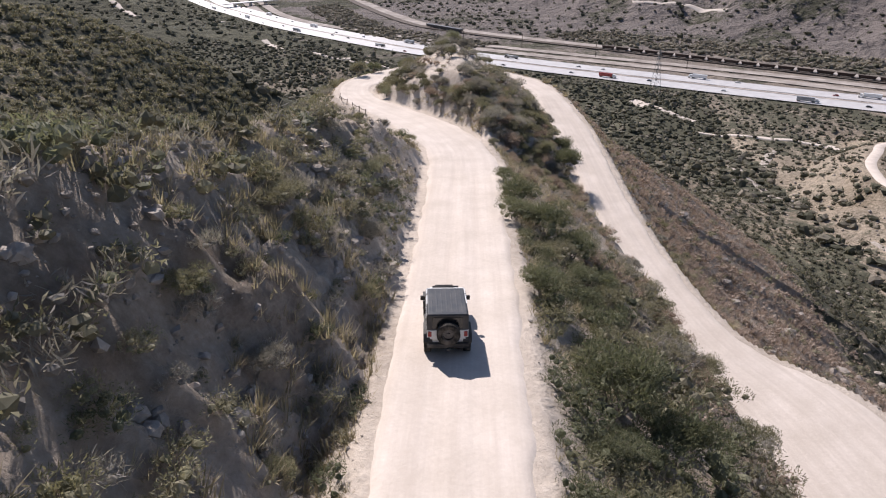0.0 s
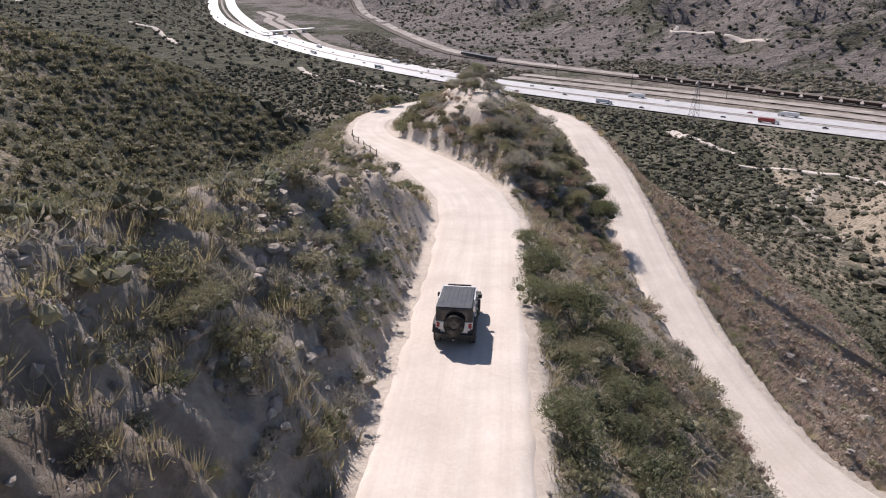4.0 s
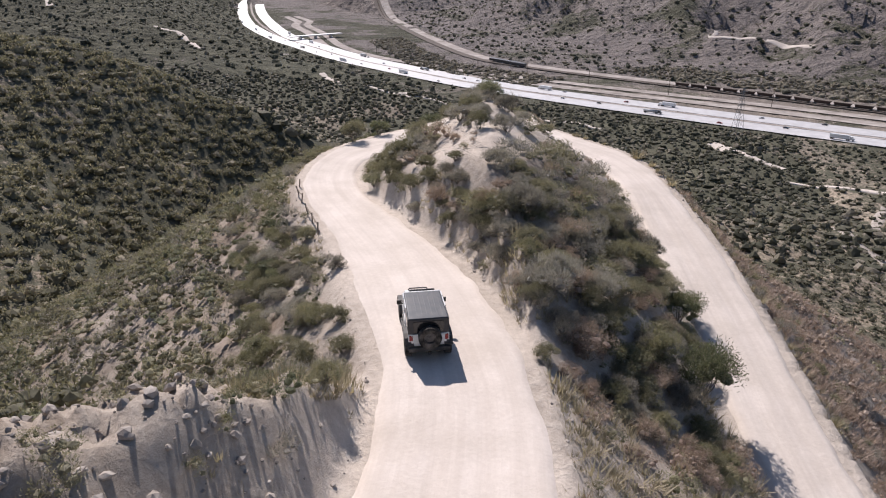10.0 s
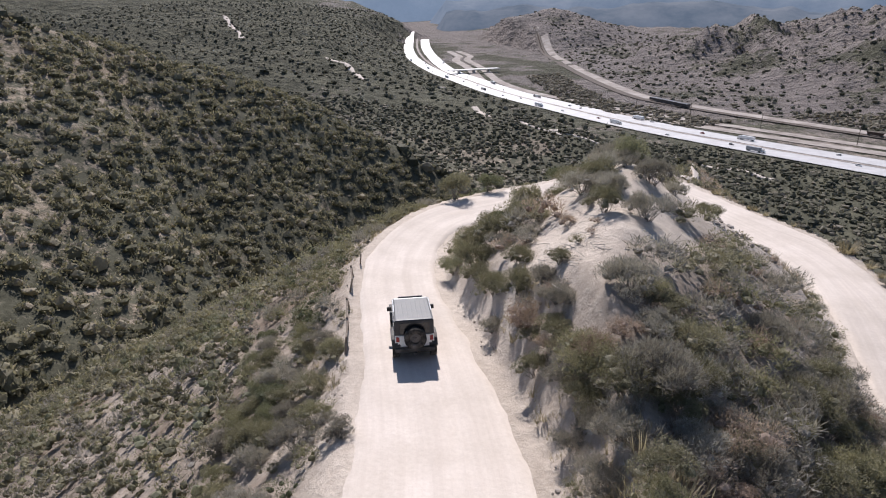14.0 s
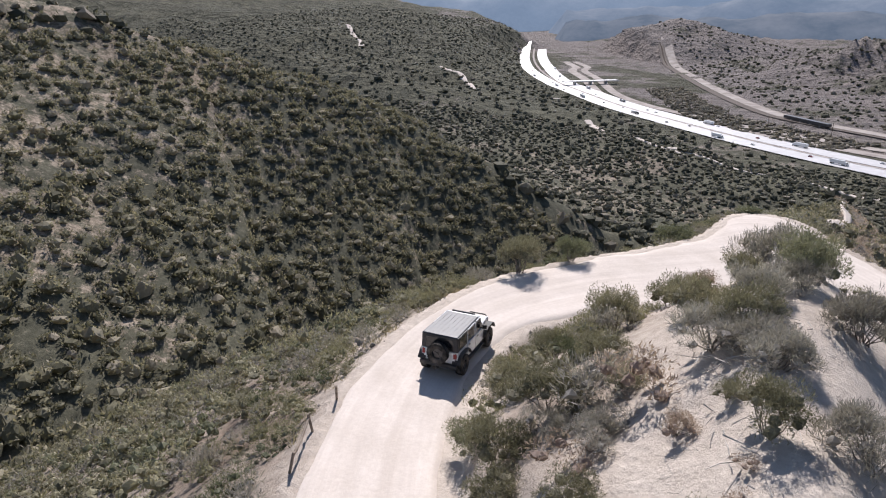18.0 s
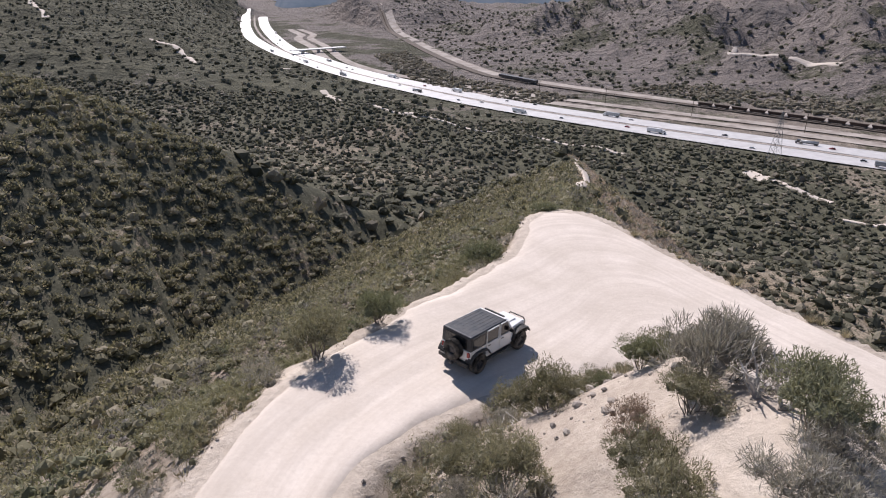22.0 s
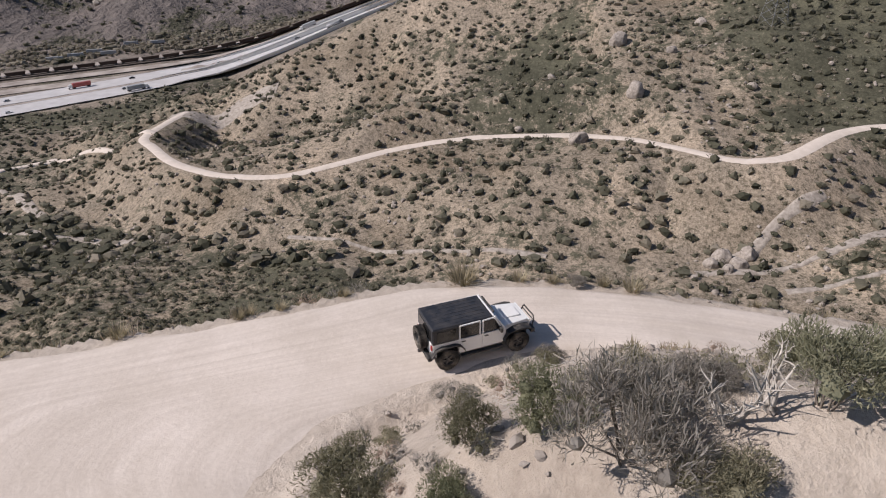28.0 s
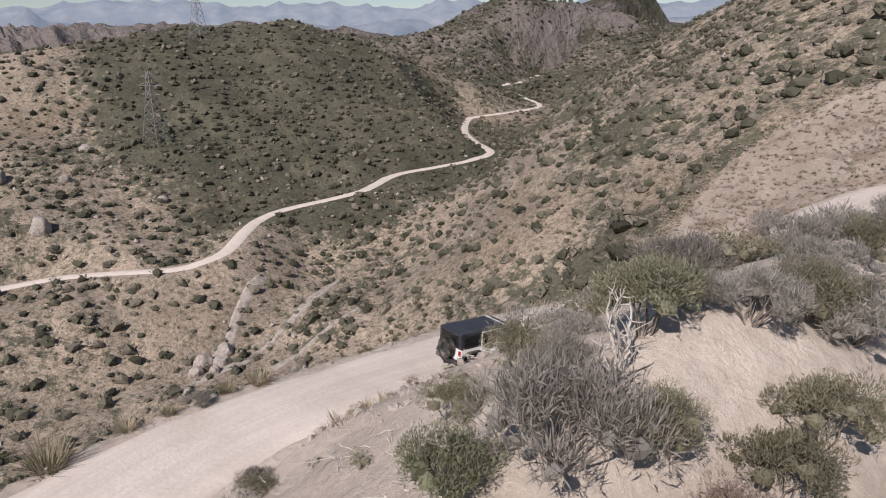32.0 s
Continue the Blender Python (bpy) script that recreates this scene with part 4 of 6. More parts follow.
# The shrubs that stand out on the knoll and round the hairpin: kind, place, radius, height for its radius.
KNOLL = [
    ('green', 1.6, 103.5, 1.00, 1.20), ('olive', 1.3, 105.3, 0.85, 1.15), ('grey', 0.4, 101.8, 1.60, 1.10), ('olive', 1.0, 108.5, 1.60, 0.75), ('olive', 4.0, 101.6, 0.85, 0.95),
    ('grey', 1.9, 100.4, 0.85, 0.85), ('green', 1.5, 98.3, 1.35, 1.15), ('olive', -0.6, 100.1, 0.95, 0.95), ('grey', 1.4, 96.8, 0.73, 1.10),
    ('red', -2.0, 100.1, 0.85, 1.00), ('olive', -2.0, 98.5, 1.05, 1.10), ('olive', -1.9, 96.8, 1.10, 1.10), ('grey', 0.4, 95.9, 1.15, 0.90), ('grey', -0.7, 93.2, 1.40, 0.83), ('olive', 6.4, 97.6, 0.97, 0.86),
    ('grey', 4.4, 97.6, 0.87, 0.75), ('grey', 0.3, 92.3, 1.24, 0.67), ('green', -0.7, 105.4, 0.88, 1.10), ('olive', -3.7, 105.7, 1.30, 1.15), ('olive', -4.7, 108.3, 1.45, 0.94),
    ('olive', 0.0, 93.9, 1.10, 1.10), ('olive', -5.2, 99.8, 1.36, 1.20), ('olive', -9.5, 100.6, 1.00, 0.95), ('olive', -9.4, 97.7, 1.00, 1.05),
    ('olive', -5.3, 91.8, 1.46, 0.86), ('olive', -6.4, 89.9, 1.40, 1.00), ('olive', -3.1, 92.5, 0.87, 0.80), ('grey', 1.0, 91.3, 0.92, 0.86), ('olive', 0.0, 90.2, 0.45, 0.94),
    ('olive', 1.0, 88.6, 0.98, 1.09), ('grey', -3.1, 89.5, 0.84, 0.71), ('red', -1.0, 89.3, 0.56, 1.00), ('grey', 3.1, 94.7, 1.17, 1.10), ('grey', 3.1, 88.7, 1.13, 0.94),
    ('olive', -4.0, 86.0, 1.15, 0.90), ('olive', -5.4, 88.2, 1.05, 0.90), ('olive', -4.4, 94.6, 1.10, 0.90), ('grey', -4.8, 90.4, 0.80, 0.80), ('olive', -3.0, 86.9, 0.95, 0.90), ('olive', -2.4, 84.4, 1.10, 0.90), ('green', -6.0, 96.2, 1.00, 0.90),
    ('olive', -7.9, 99.3, 1.05, 0.90), ('olive', -8.6, 95.8, 0.95, 0.90), ('grey', -6.8, 101.0, 0.80, 0.80), ('olive', -8.6, 103.2, 1.00, 0.90), ('olive', -7.0, 105.2, 1.05, 0.95), ('grey', -5.4, 106.6, 0.80, 0.80), ('olive', -1.6, 109.2, 1.00, 0.80), ('olive', -2.8, 107.8, 1.00, 0.90),
    ('olive', -7.6, 94.5, 1.25, 1.00), ('green', -8.0, 91.6, 1.10, 0.90), ('olive', -6.6, 102.6, 1.10, 0.95), ('olive', -7.0, 97.4, 1.15, 0.95), ('grey', 6.6, 107.0, 0.90, 0.64),
]
BEND = [
    ('green', -7.0, 126.4, 1.80, 0.90), ('olive', -9.4, 126.4, 1.60, 0.70), ('green', -12.4, 115.3, 1.45, 1.05), ('olive', -14.5, 111.2, 1.80, 1.15), ('green', -12.9, 117.8, 1.00, 1.10), ('green', -2.4, 136.6, 1.30, 0.70),
    ('straw', 17.5, 109.6, 1.45, 1.00), ('straw', 19.4, 101.2, 0.95, 1.00), ('straw', 11.9, 118.6, 0.65, 1.00), ('straw', 13.5, 116.8, 0.40, 1.00), ('straw', 18.8, 105.2, 0.60, 1.00), ('straw', 14.6, 114.9, 0.50, 1.00),
    ('grey', 18.9, 104.0, 0.55, 0.80),
    ('green', 14.7, 77.4, 1.55, 1.20),
    ('green', 13.9, 68.6, 2.0, 1.10),
    ('grey', 5.7, 68.9, 1.40, 1.00),
    ('grey', -7.1, 74.2, 0.74, 0.90),
    ('green', 5.3, 52.0, 1.15, 0.80),
    ('green', 6.0, 47.3, 1.66, 1.00),
    ('green', 5.0, 41.8, 1.42, 1.00),
    ('green', 7.5, 42.1, 1.92, 1.00),
    ('green', 7.9, 21.8, 2.43, 1.05),
    ('green', 10.0, 20.0, 2.07, 1.00),
    ('green', 9.0, 40.0, 1.95, 0.90),
    ('green', 5.4, 29.6, 1.64, 0.90),
]

FOOT = smooth_rows([(-7.6, 106.6), (-5.0, 108.2), (-2.2, 110.2), (1.5, 111.2), (5.0, 110.6), (8.0, 108.4), (10.4, 106.2), (12.0, 103.6), (13.2, 99.0)], 1.7)
for i, (x, y) in enumerate(FOOT):
    if i % 5 != 3:
        BEND.append(("olive grey green olive".split()[i % 4], round(float(x + 0.5 * math.sin(5.1 * i)), 2), round(float(y - 1.3 + 0.6 * math.cos(3.7 * i)), 2), 0.42 + 0.25 * abs(math.sin(2.3 * i)), 0.7))
taken = np.array([(b[1], b[2], b[3]) for b in KNOLL + BEND])
for i, (kind, x, y, r, k) in enumerate(KNOLL + BEND):
    r = min(r, 1.6) if i < len(KNOLL) else r
    if kind == "straw":
        grass_tuft(x, y, r)
    else:
        shrub(kind, x, y, r * 1.08, k * 1.1)

# bunch grass along the outer edge of the bend and of the return
for i in range(30):
    row = TRACK[int(len(TRACK) * (0.5 + 0.4 * (i + shrub_rng.rand()) / 30))]
    out_way = np.array([row[0] - row[2], row[1] - row[3]])
    out_way = out_way / np.hypot(*out_way)
    far_edge = 0.6 + 0.9 * shrub_rng.rand()
    grass_tuft(float(row[0] + out_way[0] * far_edge), float(row[1] + out_way[1] * far_edge), 0.35 + 0.55 * shrub_rng.rand())

# The others, thicker or thinner by slope: the nearest as things, the rest joined, past counting.
sx, sy = np.meshgrid(np.arange(-62, 92, 1.15), np.arange(-70, 182, 1.15))
sx = sx.ravel() + (shrub_rng.rand(sx.size) - 0.5) * 1.5
sy = sy.ravel() + (shrub_rng.rand(sy.size) - 0.5) * 1.5
sg = track_gap(sx, sy)
keep = (sg > 0.4) & (sg < 40)
sx, sy, sg = sx[keep], sy[keep], sg[keep]
sz, patch = land(sx, sy), fbm(sx, sy, 9, 2, 70)
apex = int(np.argmax(TRACK_MID[:, 1]))
mid_x = np.interp(sy, TRACK_MID[:apex, 1], TRACK_MID[:apex, 0])
BRUSH = {k: [] for k in ("green", "olive", "sage", "grey", "red")}
singles = 0
for x, y, z, g, p, mx, u, v in zip(sx, sy, sz, sg, patch, mid_x, shrub_rng.rand(sx.size), shrub_rng.rand(sx.size)):
    west, east = x < mx, x > 17 + max(0, (45 - y) * 0.25)
    if y > 112 and not east:
        west = x < 0.12 * (y - 112)
    if west and y < 57:
        dense, kinds, r = 0.75 + 0.4 * p, ("olive", "olive", "green", "grey", "sage", "green"), 0.5 + 0.9 * v
        if x > -12:
            dense, kinds, r = (0.85 if y > 14 else 0.62) + 0.45 * p, ("olive", "sage", "grey", "olive", "olive", "green"), 0.45 + 0.95 * v
    elif west:
        dense, kinds, r = 0.78 + 0.25 * p, ("sage", "green", "olive", "sage", "olive", "grey"), 0.5 + 0.7 * v
        if y > 106:
            dense, r, kinds = 0.95, 0.6 + 0.8 * v, ("sage", "green", "olive", "sage", "sage", "grey")
        elif g < 1.6 and y < 104:
            dense = 0.35
    elif (y > 118 or y > 92 and east) and g < 2.2:
        dense, kinds, r = 0.22, ("grey", "red", "olive"), 0.25 + 0.3 * v
    elif y > 118:
        dense, kinds, r = 0.7 + 0.3 * p, ("red", "red", "red", "grey"), 0.3 + 0.5 * v
    elif east:
        dense, kinds, r = 0.8 + 0.3 * p, ("grey", "red", "red", "red", "sage", "red"), 0.3 + 0.5 * v
    elif 94 < y and -5 < x < 15 or abs(x - 1.2) < 3.6 and y > 85 or abs(x - 1.6) < 1.0 and y > 78:
        dense, kinds, r = 0.10, ("grey", "olive", "red"), 0.25 + 0.4 * v
    else:
        dense, kinds, r = 0.85 + 0.3 * p, ("green", "olive", "olive", "olive", "grey", "red"), 0.6 + 0.85 * v
        if y < 40 and x < 12:
            kinds = ("green", "green", "olive", "sage")
        elif 44 < y < 66:
            dense, kinds, r = 0.6 + 0.3 * p, ("red", "grey", "sage", "red", "olive"), 0.4 + 0.6 * v
        elif y > 66:
            kinds = ("grey", "olive", "sage", "grey", "olive", "red")
    broken = float(crag(x, y))
    dense, r = dense * (1 - 0.5 * broken), r * (1 - 0.35 * broken)
    r = min(r, 0.3 + 0.75 * g)
    if g < 0.2 + 0.3 * r or u > dense:
        continue
    if (np.hypot(taken[:, 0] - x, taken[:, 1] - y) < 0.6 * (taken[:, 2] + 0.6 * r)).any():
        continue
    kind = kinds[int(v * 997) % len(kinds)]
    if g < 6 and r > 0.72 and singles < 270 and (y > 62 or y > 10 and u < 0.16):
        shrub(kind, x, y, r, (0.8 + 0.3 * u, z))
        singles += 1
    else:
        BRUSH[kind].append((x, y, r if g < 6.5 else 1.2 * r, 0 if -8 < x < 17 and 60 < y < 112 else g))


def clump(kind, seed, leaves):
    """Leaves and heart of a small shrub, as arrays."""
    stems, crown = shrub_meshes(kind, seed, leaves, 0.85, 3)
    vs, fs = np.array([v.co[:] for v in crown.vertices]), np.array([p.vertices[:] for p in crown.polygons])
    bpy.data.meshes.remove(stems)
    bpy.data.meshes.remove(crown)
    return vs, fs


for kind, rows in BRUSH.items():
    rows = np.array(rows)
    names = {"sage": "light olive-green sagebrush covering the slope", "green": "green chaparral brush covering the slope", "olive": "olive-brown chaparral brush covering the slope", "grey": "dry grey brush and twigs covering the slope", "red": "russet dry grass and buckwheat covering the slope"}
    for lo, hi, leaves in ((-1, 6.5, 480), (6.5, 99, 44 if kind == "red" else 84)):
        w = rows[(rows[:, 3] > lo) & (rows[:, 3] <= hi)]
        scatter("brush", names[kind], w[:, 0], w[:, 1], w[:, 2], [clump(kind, 40 + k, leaves) for k in range(4)], LEAF[kind], 9)


# ---- the jeep ----
def painted(name, colour, rough=0.3, spec=0.5, coat=0.0, metal=0.0, dust=0.25):
    """Paint, plastic or rubber under a film of pale road dust in patches."""
    m, n, l, b = nodes_of(name, rough, spec)
    b.inputs["Metallic"].default_value = metal
    b.inputs["Coat Weight"].default_value = coat
    tex = n.new("ShaderNodeTexCoord")
    t = noise_tex(n, l, 3.0, 5, 0.65, tex.outputs["Object"])
    f = ramp(n, l, t.outputs[0], [(0.4, (0, 0, 0)), (0.75, (dust, dust, dust))])
    l.new(mix(n, l, f, colour, (0.45, 0.39, 0.33)), b.inputs["Base Color"])
    g = ramp(n, l, t.outputs[0], [(0.4, (rough,) * 3), (0.75, (min(1, rough + dust),) * 3)])
    l.new(g, b.inputs["Roughness"])
    return m


M_WHITE = painted("white_car_paint", (0.78, 0.78, 0.77), 0.3, 0.5, 0.6, 0, 0.15)
M_TOP = painted("black_hardtop", (0.022, 0.024, 0.03), 0.42, 0.42, 0.1, 0, 0.10)
M_PLASTIC = painted("black_plastic", (0.025, 0.025, 0.026), 0.6, 0.4, 0, 0, 0.3)
M_RUBBER = painted("tyre_rubber", (0.022, 0.021, 0.02), 0.85, 0.2, 0, 0, 0.45)
M_STEEL = painted("dark_alloy", (0.08, 0.08, 0.085), 0.4, 0.5, 0, 0.7, 0.2)
M_CHROME = painted("bright_steel", (0.6, 0.6, 0.6), 0.3, 0.5, 0, 0.9, 0.1)
M_GLASS = painted("tinted_glass", (0.012, 0.013, 0.015), 0.05, 0.6, 0, 0, 0.05)
M_LAMP = painted("red_lamp_lens", (0.3, 0.015, 0.015), 0.2, 0.5, 0, 0, 0.1)
M_LENS = painted("clear_lamp_lens", (0.6, 0.6, 0.58), 0.15, 0.5, 0.3, 0, 0.05)


def part(name, bm, material, parent, label="", smooth=False):
    me = bpy.data.meshes.new(name)
    bm.normal_update()
    bm.to_mesh(me)
    bm.free()
    if smooth:
        me.polygons.foreach_set("use_smooth", np.full(len(me.polygons), True))
    me.materials.append(material)
    ob = new(name, me)
    ob.parent = parent
    return tagged(ob, label)


def slab(bm, corners_low, corners_high):
    """A solid between two rings of four corners."""
    a = [bm.verts.new(c) for c in corners_low]
    b = [bm.verts.new(c) for c in corners_high]
    bm.faces.new(a[::-1])
    bm.faces.new(b)
    for i in range(len(a)):
        bm.faces.new((a[i], a[(i + 1) % len(a)], b[(i + 1) % len(a)], b[i]))


def block(x0, x1, y0, y1, z0, z1, bevel=0.02, taper=0.0, bm=None):
    bm = bm or bmesh.new()
    made = bmesh.new()
    slab(made, [(x0, y0, z0), (x1, y0, z0), (x1, y1, z0), (x0, y1, z0)],
         [(x0 + taper, y0, z1), (x1 - taper, y0, z1), (x1 - taper, y1, z1), (x0 + taper, y1, z1)])
    if bevel:
        bmesh.ops.bevel(made, geom=made.edges[:], offset=bevel, segments=2, affect="EDGES", profile=0.6)
    me = bpy.data.meshes.new("t")
    made.to_mesh(me)
    made.free()
    bm.from_mesh(me)
    bpy.data.meshes.remove(me)
    return bm


def pipe(points, r, bm=None, sides=8):
    """A round bar through points."""
    bm = bm or bmesh.new()
    pts = [Vector(p) for p in points]
    rings = []
    for i, p in enumerate(pts):
        d = (pts[min(i + 1, len(pts) - 1)] - pts[max(i - 1, 0)]).normalized()
        s = d.orthogonal().normalized()
        u = d.cross(s)
        rings.append([bm.verts.new(p + (s * math.cos(k * 6.2832 / sides) + u * math.sin(k * 6.2832 / sides)) * r) for k in range(sides)])
    for a, b in zip(rings[:-1], rings[1:]):
        # keep the rings facing alike
        off = min(range(sides), key=lambda o: sum((a[k].co - b[(k + o) % sides].co).length for k in range(sides)))
        for k in range(sides):
            bm.faces.new((a[k], a[(k + 1) % sides], b[(k + 1 + off) % sides], b[(k + off) % sides]))
    bm.faces.new(rings[0][::-1])
    bm.faces.new(rings[-1])
    return bm


def lathe(profile, sides=32):
    """Turned about the x axis: rows of (x, radius)."""
    bm = bmesh.new()
    rings = [[bm.verts.new((x, r * math.cos(k * 6.2832 / sides), r * math.sin(k * 6.2832 / sides))) for k in range(sides)] for x, r in profile]
    for a, b in zip(rings[:-1], rings[1:]):
        for k in range(sides):
            bm.faces.new((a[k], a[(k + 1) % sides], b[(k + 1) % sides], b[k]))
    return bm


def plate(points, thick, axis, bm=None):
    """A flat outline (y, z) or (x, y) or (x, z) made solid along the third axis; axis: (name, place)."""
    bm = bm or bmesh.new()
    name, at = axis
    full = {"x": lambda a, b, c: (c, a, b), "y": lambda a, b, c: (a, c, b), "z": lambda a, b, c: (a, b, c)}[name]
    slab(bm, [full(a, b, at) for a, b in points], [full(a, b, at + thick) for a, b in points])
    bmesh.ops.recalc_face_normals(bm, faces=bm.faces[:])
    return bm


TYRE_R = 0.44


def make_wheel(parent, x, y, z, name="wheel", side=1):
    hub = new(name, None)
    hub.parent = parent
    hub.location = (x, y, z)
    w = 0.145
    bm = lathe([(-w * 0.8, 0.24), (-w, 0.30), (-w, 0.38), (-w * 0.86, 0.425), (-w * 0.5, TYRE_R), (w * 0.5, TYRE_R), (w * 0.86, 0.425), (w, 0.38), (w, 0.30), (w * 0.8, 0.24)], 36)
    for k in range(36):
        a = k * 6.2832 / 36
        for o in (-0.085, 0.005):
            c, s = math.cos(a + o), math.sin(a + o)
            lug = block(o * 1.1 - 0.02 if o > 0 else -0.135, 0.135 if o > 0 else 0.02, -0.022, 0.022, TYRE_R - 0.02, TYRE_R + 0.016, 0)
            bmesh.ops.rotate(lug, verts=lug.verts[:], cent=(0, 0, 0), matrix=Matrix.Rotation(a + o, 3, "X"))
            me = bpy.data.meshes.new("t")
            lug.to_mesh(me)
            lug.free()
            bm.from_mesh(me)
            bpy.data.meshes.remove(me)
    part("tyre", bm, M_RUBBER, hub, "knobbly black off-road tyre")
    rim = lathe([(-0.1, 0.245), (0.1 * side, 0.245), (0.105 * side, 0.22), (0.03 * side, 0.2), (0.04 * side, 0.07), (0.075 * side, 0.055), (0.075 * side, 0.005)], 24)
    for k in range(5):
        spoke = block(0.03 * side - 0.02, 0.03 * side + 0.05, -0.03, 0.03, 0.05, 0.225, 0.01)
        bmesh.ops.rotate(spoke, verts=spoke.verts[:], cent=(0, 0, 0), matrix=Matrix.Rotation(k * 6.2832 / 5, 3, "X"))
        me = bpy.data.meshes.new("t")
        spoke.to_mesh(me)
        spoke.free()
        rim.from_mesh(me)
        bpy.data.meshes.remove(me)
    part("rim", rim, M_STEEL, hub, "dark alloy wheel rim")
    return hub


def make_jeep():
    """Facing +y, on its wheels at z 0."""
    j = tagged(new("jeep", None), "white four-door off-road jeep with black hardtop driving on the dirt road", "car")
    # tub: side profile (y, z), with the wheel arches cut
    side = [(-2.02, 0.72), (-1.9, 0.62), (-1.86, 0.98), (-1.05, 0.98), (-0.95, 0.56), (0.82, 0.56), (0.95, 0.9), (0.95, 1.2), (-2.02, 1.2)]
    bm = plate([(y, z) for y, z in side], 1.62, ("x", -0.81))
    part("body", bm, M_WHITE, j)
    part("floor_pan", block(-0.62, 0.62, -1.95, 1.95, 0.5, 0.66, 0.03), M_PLASTIC, j, "black underbody and frame")
    part("engine_bay", block(-0.6, 0.6, 0.9, 2.0, 0.66, 1.05, 0.03), M_PLASTIC, j)
    # bonnet, narrowing forward
    bm = bmesh.new()
    slab(bm, [(-0.72, 0.9, 0.98), (0.72, 0.9, 0.98), (0.6, 2.02, 0.98), (-0.6, 2.02, 0.98)], [(-0.72, 0.9, 1.24), (0.72, 0.9, 1.24), (0.58, 2.0, 1.19), (-0.58, 2.0, 1.19)])
    bmesh.ops.bevel(bm, geom=bm.edges[:], offset=0.04, segments=3, affect="EDGES", profile=0.6)
    hood = part("bonnet", bm, M_WHITE, j)
    part("bonnet_bulge", block(-0.3, 0.3, 0.98, 1.8, 1.2, 1.262, 0.02), M_WHITE, hood)
    for s in (-1, 1):
        part("bonnet_latch", block(s * 0.6 - 0.025, s * 0.6 + 0.025, 1.55, 1.65, 1.05, 1.17, 0.008), M_PLASTIC, hood)
    grille = part("grille", block(-0.62, 0.62, 2.0, 2.08, 0.72, 1.17, 0.03), M_WHITE, j)
    for k in range(7):
        part("grille_slot", block(-0.3 + k * 0.1 - 0.03, -0.3 + k * 0.1 + 0.03, 2.07, 2.085, 0.8, 1.08, 0), M_PLASTIC, grille)
    for s in (-1, 1):
        h = lathe([(0, 0.1), (0.02, 0.1), (0.03, 0.06), (0.032, 0.002)], 16)
        bmesh.ops.rotate(h, verts=h.verts[:], cent=(0, 0, 0), matrix=Matrix.Rotation(radians(90), 3, "Z"))
        bmesh.ops.translate(h, verts=h.verts[:], vec=(s * 0.46, 2.07, 0.99))
        part("headlight", h, M_LENS, j, "round clear headlight")
    # hardtop and pillars
    bm = bmesh.new()
    slab(bm, [(-0.8, -2.04, 1.8), (0.8, -2.04, 1.8), (0.77, 0.42, 1.8), (-0.77, 0.42, 1.8)], [(-0.765, -2.0, 1.87), (0.765, -2.0, 1.87), (0.735, 0.4, 1.86), (-0.735, 0.4, 1.86)])
    bmesh.ops.bevel(bm, geom=bm.edges[:], offset=0.025, segments=2, affect="EDGES", profile=0.6)
    top = part("roof", bm, M_TOP, j, "ribbed black hardtop roof")
    for k in range(7):
        x = -0.6 + k * 0.2
        part("roof_rib", block(x - 0.03, x + 0.03, -1.86, 0.2, 1.858, 1.872, 0.006), M_TOP, top)
    part("roof_front_bar", block(-0.74, 0.74, 0.4, 0.48, 1.79, 1.86, 0.02), M_WHITE, top, "white windscreen header")
    part("light_bar", block(-0.55, 0.55, 0.5, 0.57, 1.84, 1.91, 0.02), M_PLASTIC, top, "black roof light bar")
    for s in (-1, 1):
        # rear quarter of the top with its window
        q = plate([(-2.02, 1.2), (-1.0, 1.2), (-1.0, 1.82), (-1.97, 1.82)], 0.05, ("x", s * 0.785 - 0.025))
        quarter = part("quarter_panel", q, M_TOP, j, "black hardtop side")
        part("quarter_window", plate([(-1.88, 1.3), (-1.12, 1.3), (-1.12, 1.73), (-1.84, 1.73)], 0.02, ("x", s * 0.812 - 0.01)), M_GLASS, quarter, "tinted side glass")
        for y0, y1, slope in ((-0.98, -0.08, 0.0), (-0.04, 0.86, 0.36)):
            d = part("door", plate([(y0, 0.62), (y1, 0.62), (y1, 1.2), (y0, 1.2)], 0.04, ("x", s * 0.815 - 0.02)), M_WHITE, j, "white door with half-height skin")
            fr = bmesh.new()
            for a, b in (((y0 + 0.03, 1.2), (y0 + 0.03, 1.79)), ((y0 + 0.03, 1.79), (y1 - 0.05 - slope, 1.79)), ((y1 - 0.05 - slope, 1.79), (y1 - 0.05, 1.2))):
                pipe([(s * 0.8, a[0], a[1]), (s * 0.785, b[0], b[1])], 0.035, fr, 6)
            part("window_frame", fr, M_WHITE, d)
            part("window", plate([(y0 + 0.05, 1.2), (y1 - 0.07, 1.2), (y1 - 0.07 - slope, 1.77), (y0 + 0.05, 1.77)], 0.016, ("x", s * 0.785 - 0.008)), M_GLASS, d, "tinted door glass")
            part("handle", block(min(s * 0.832, s * 0.86), max(s * 0.832, s * 0.86), y0 + 0.08, y0 + 0.24, 1.07, 1.11, 0.008), M_PLASTIC, d, "black door handle")
        m = block(min(s * 0.86, s * 1.06), max(s * 0.86, s * 1.06), 0.62, 0.72, 1.2, 1.4, 0.03)
        pipe([(s * 0.78, 0.72, 1.2), (s * 0.92, 0.68, 1.24)], 0.02, m, 6)
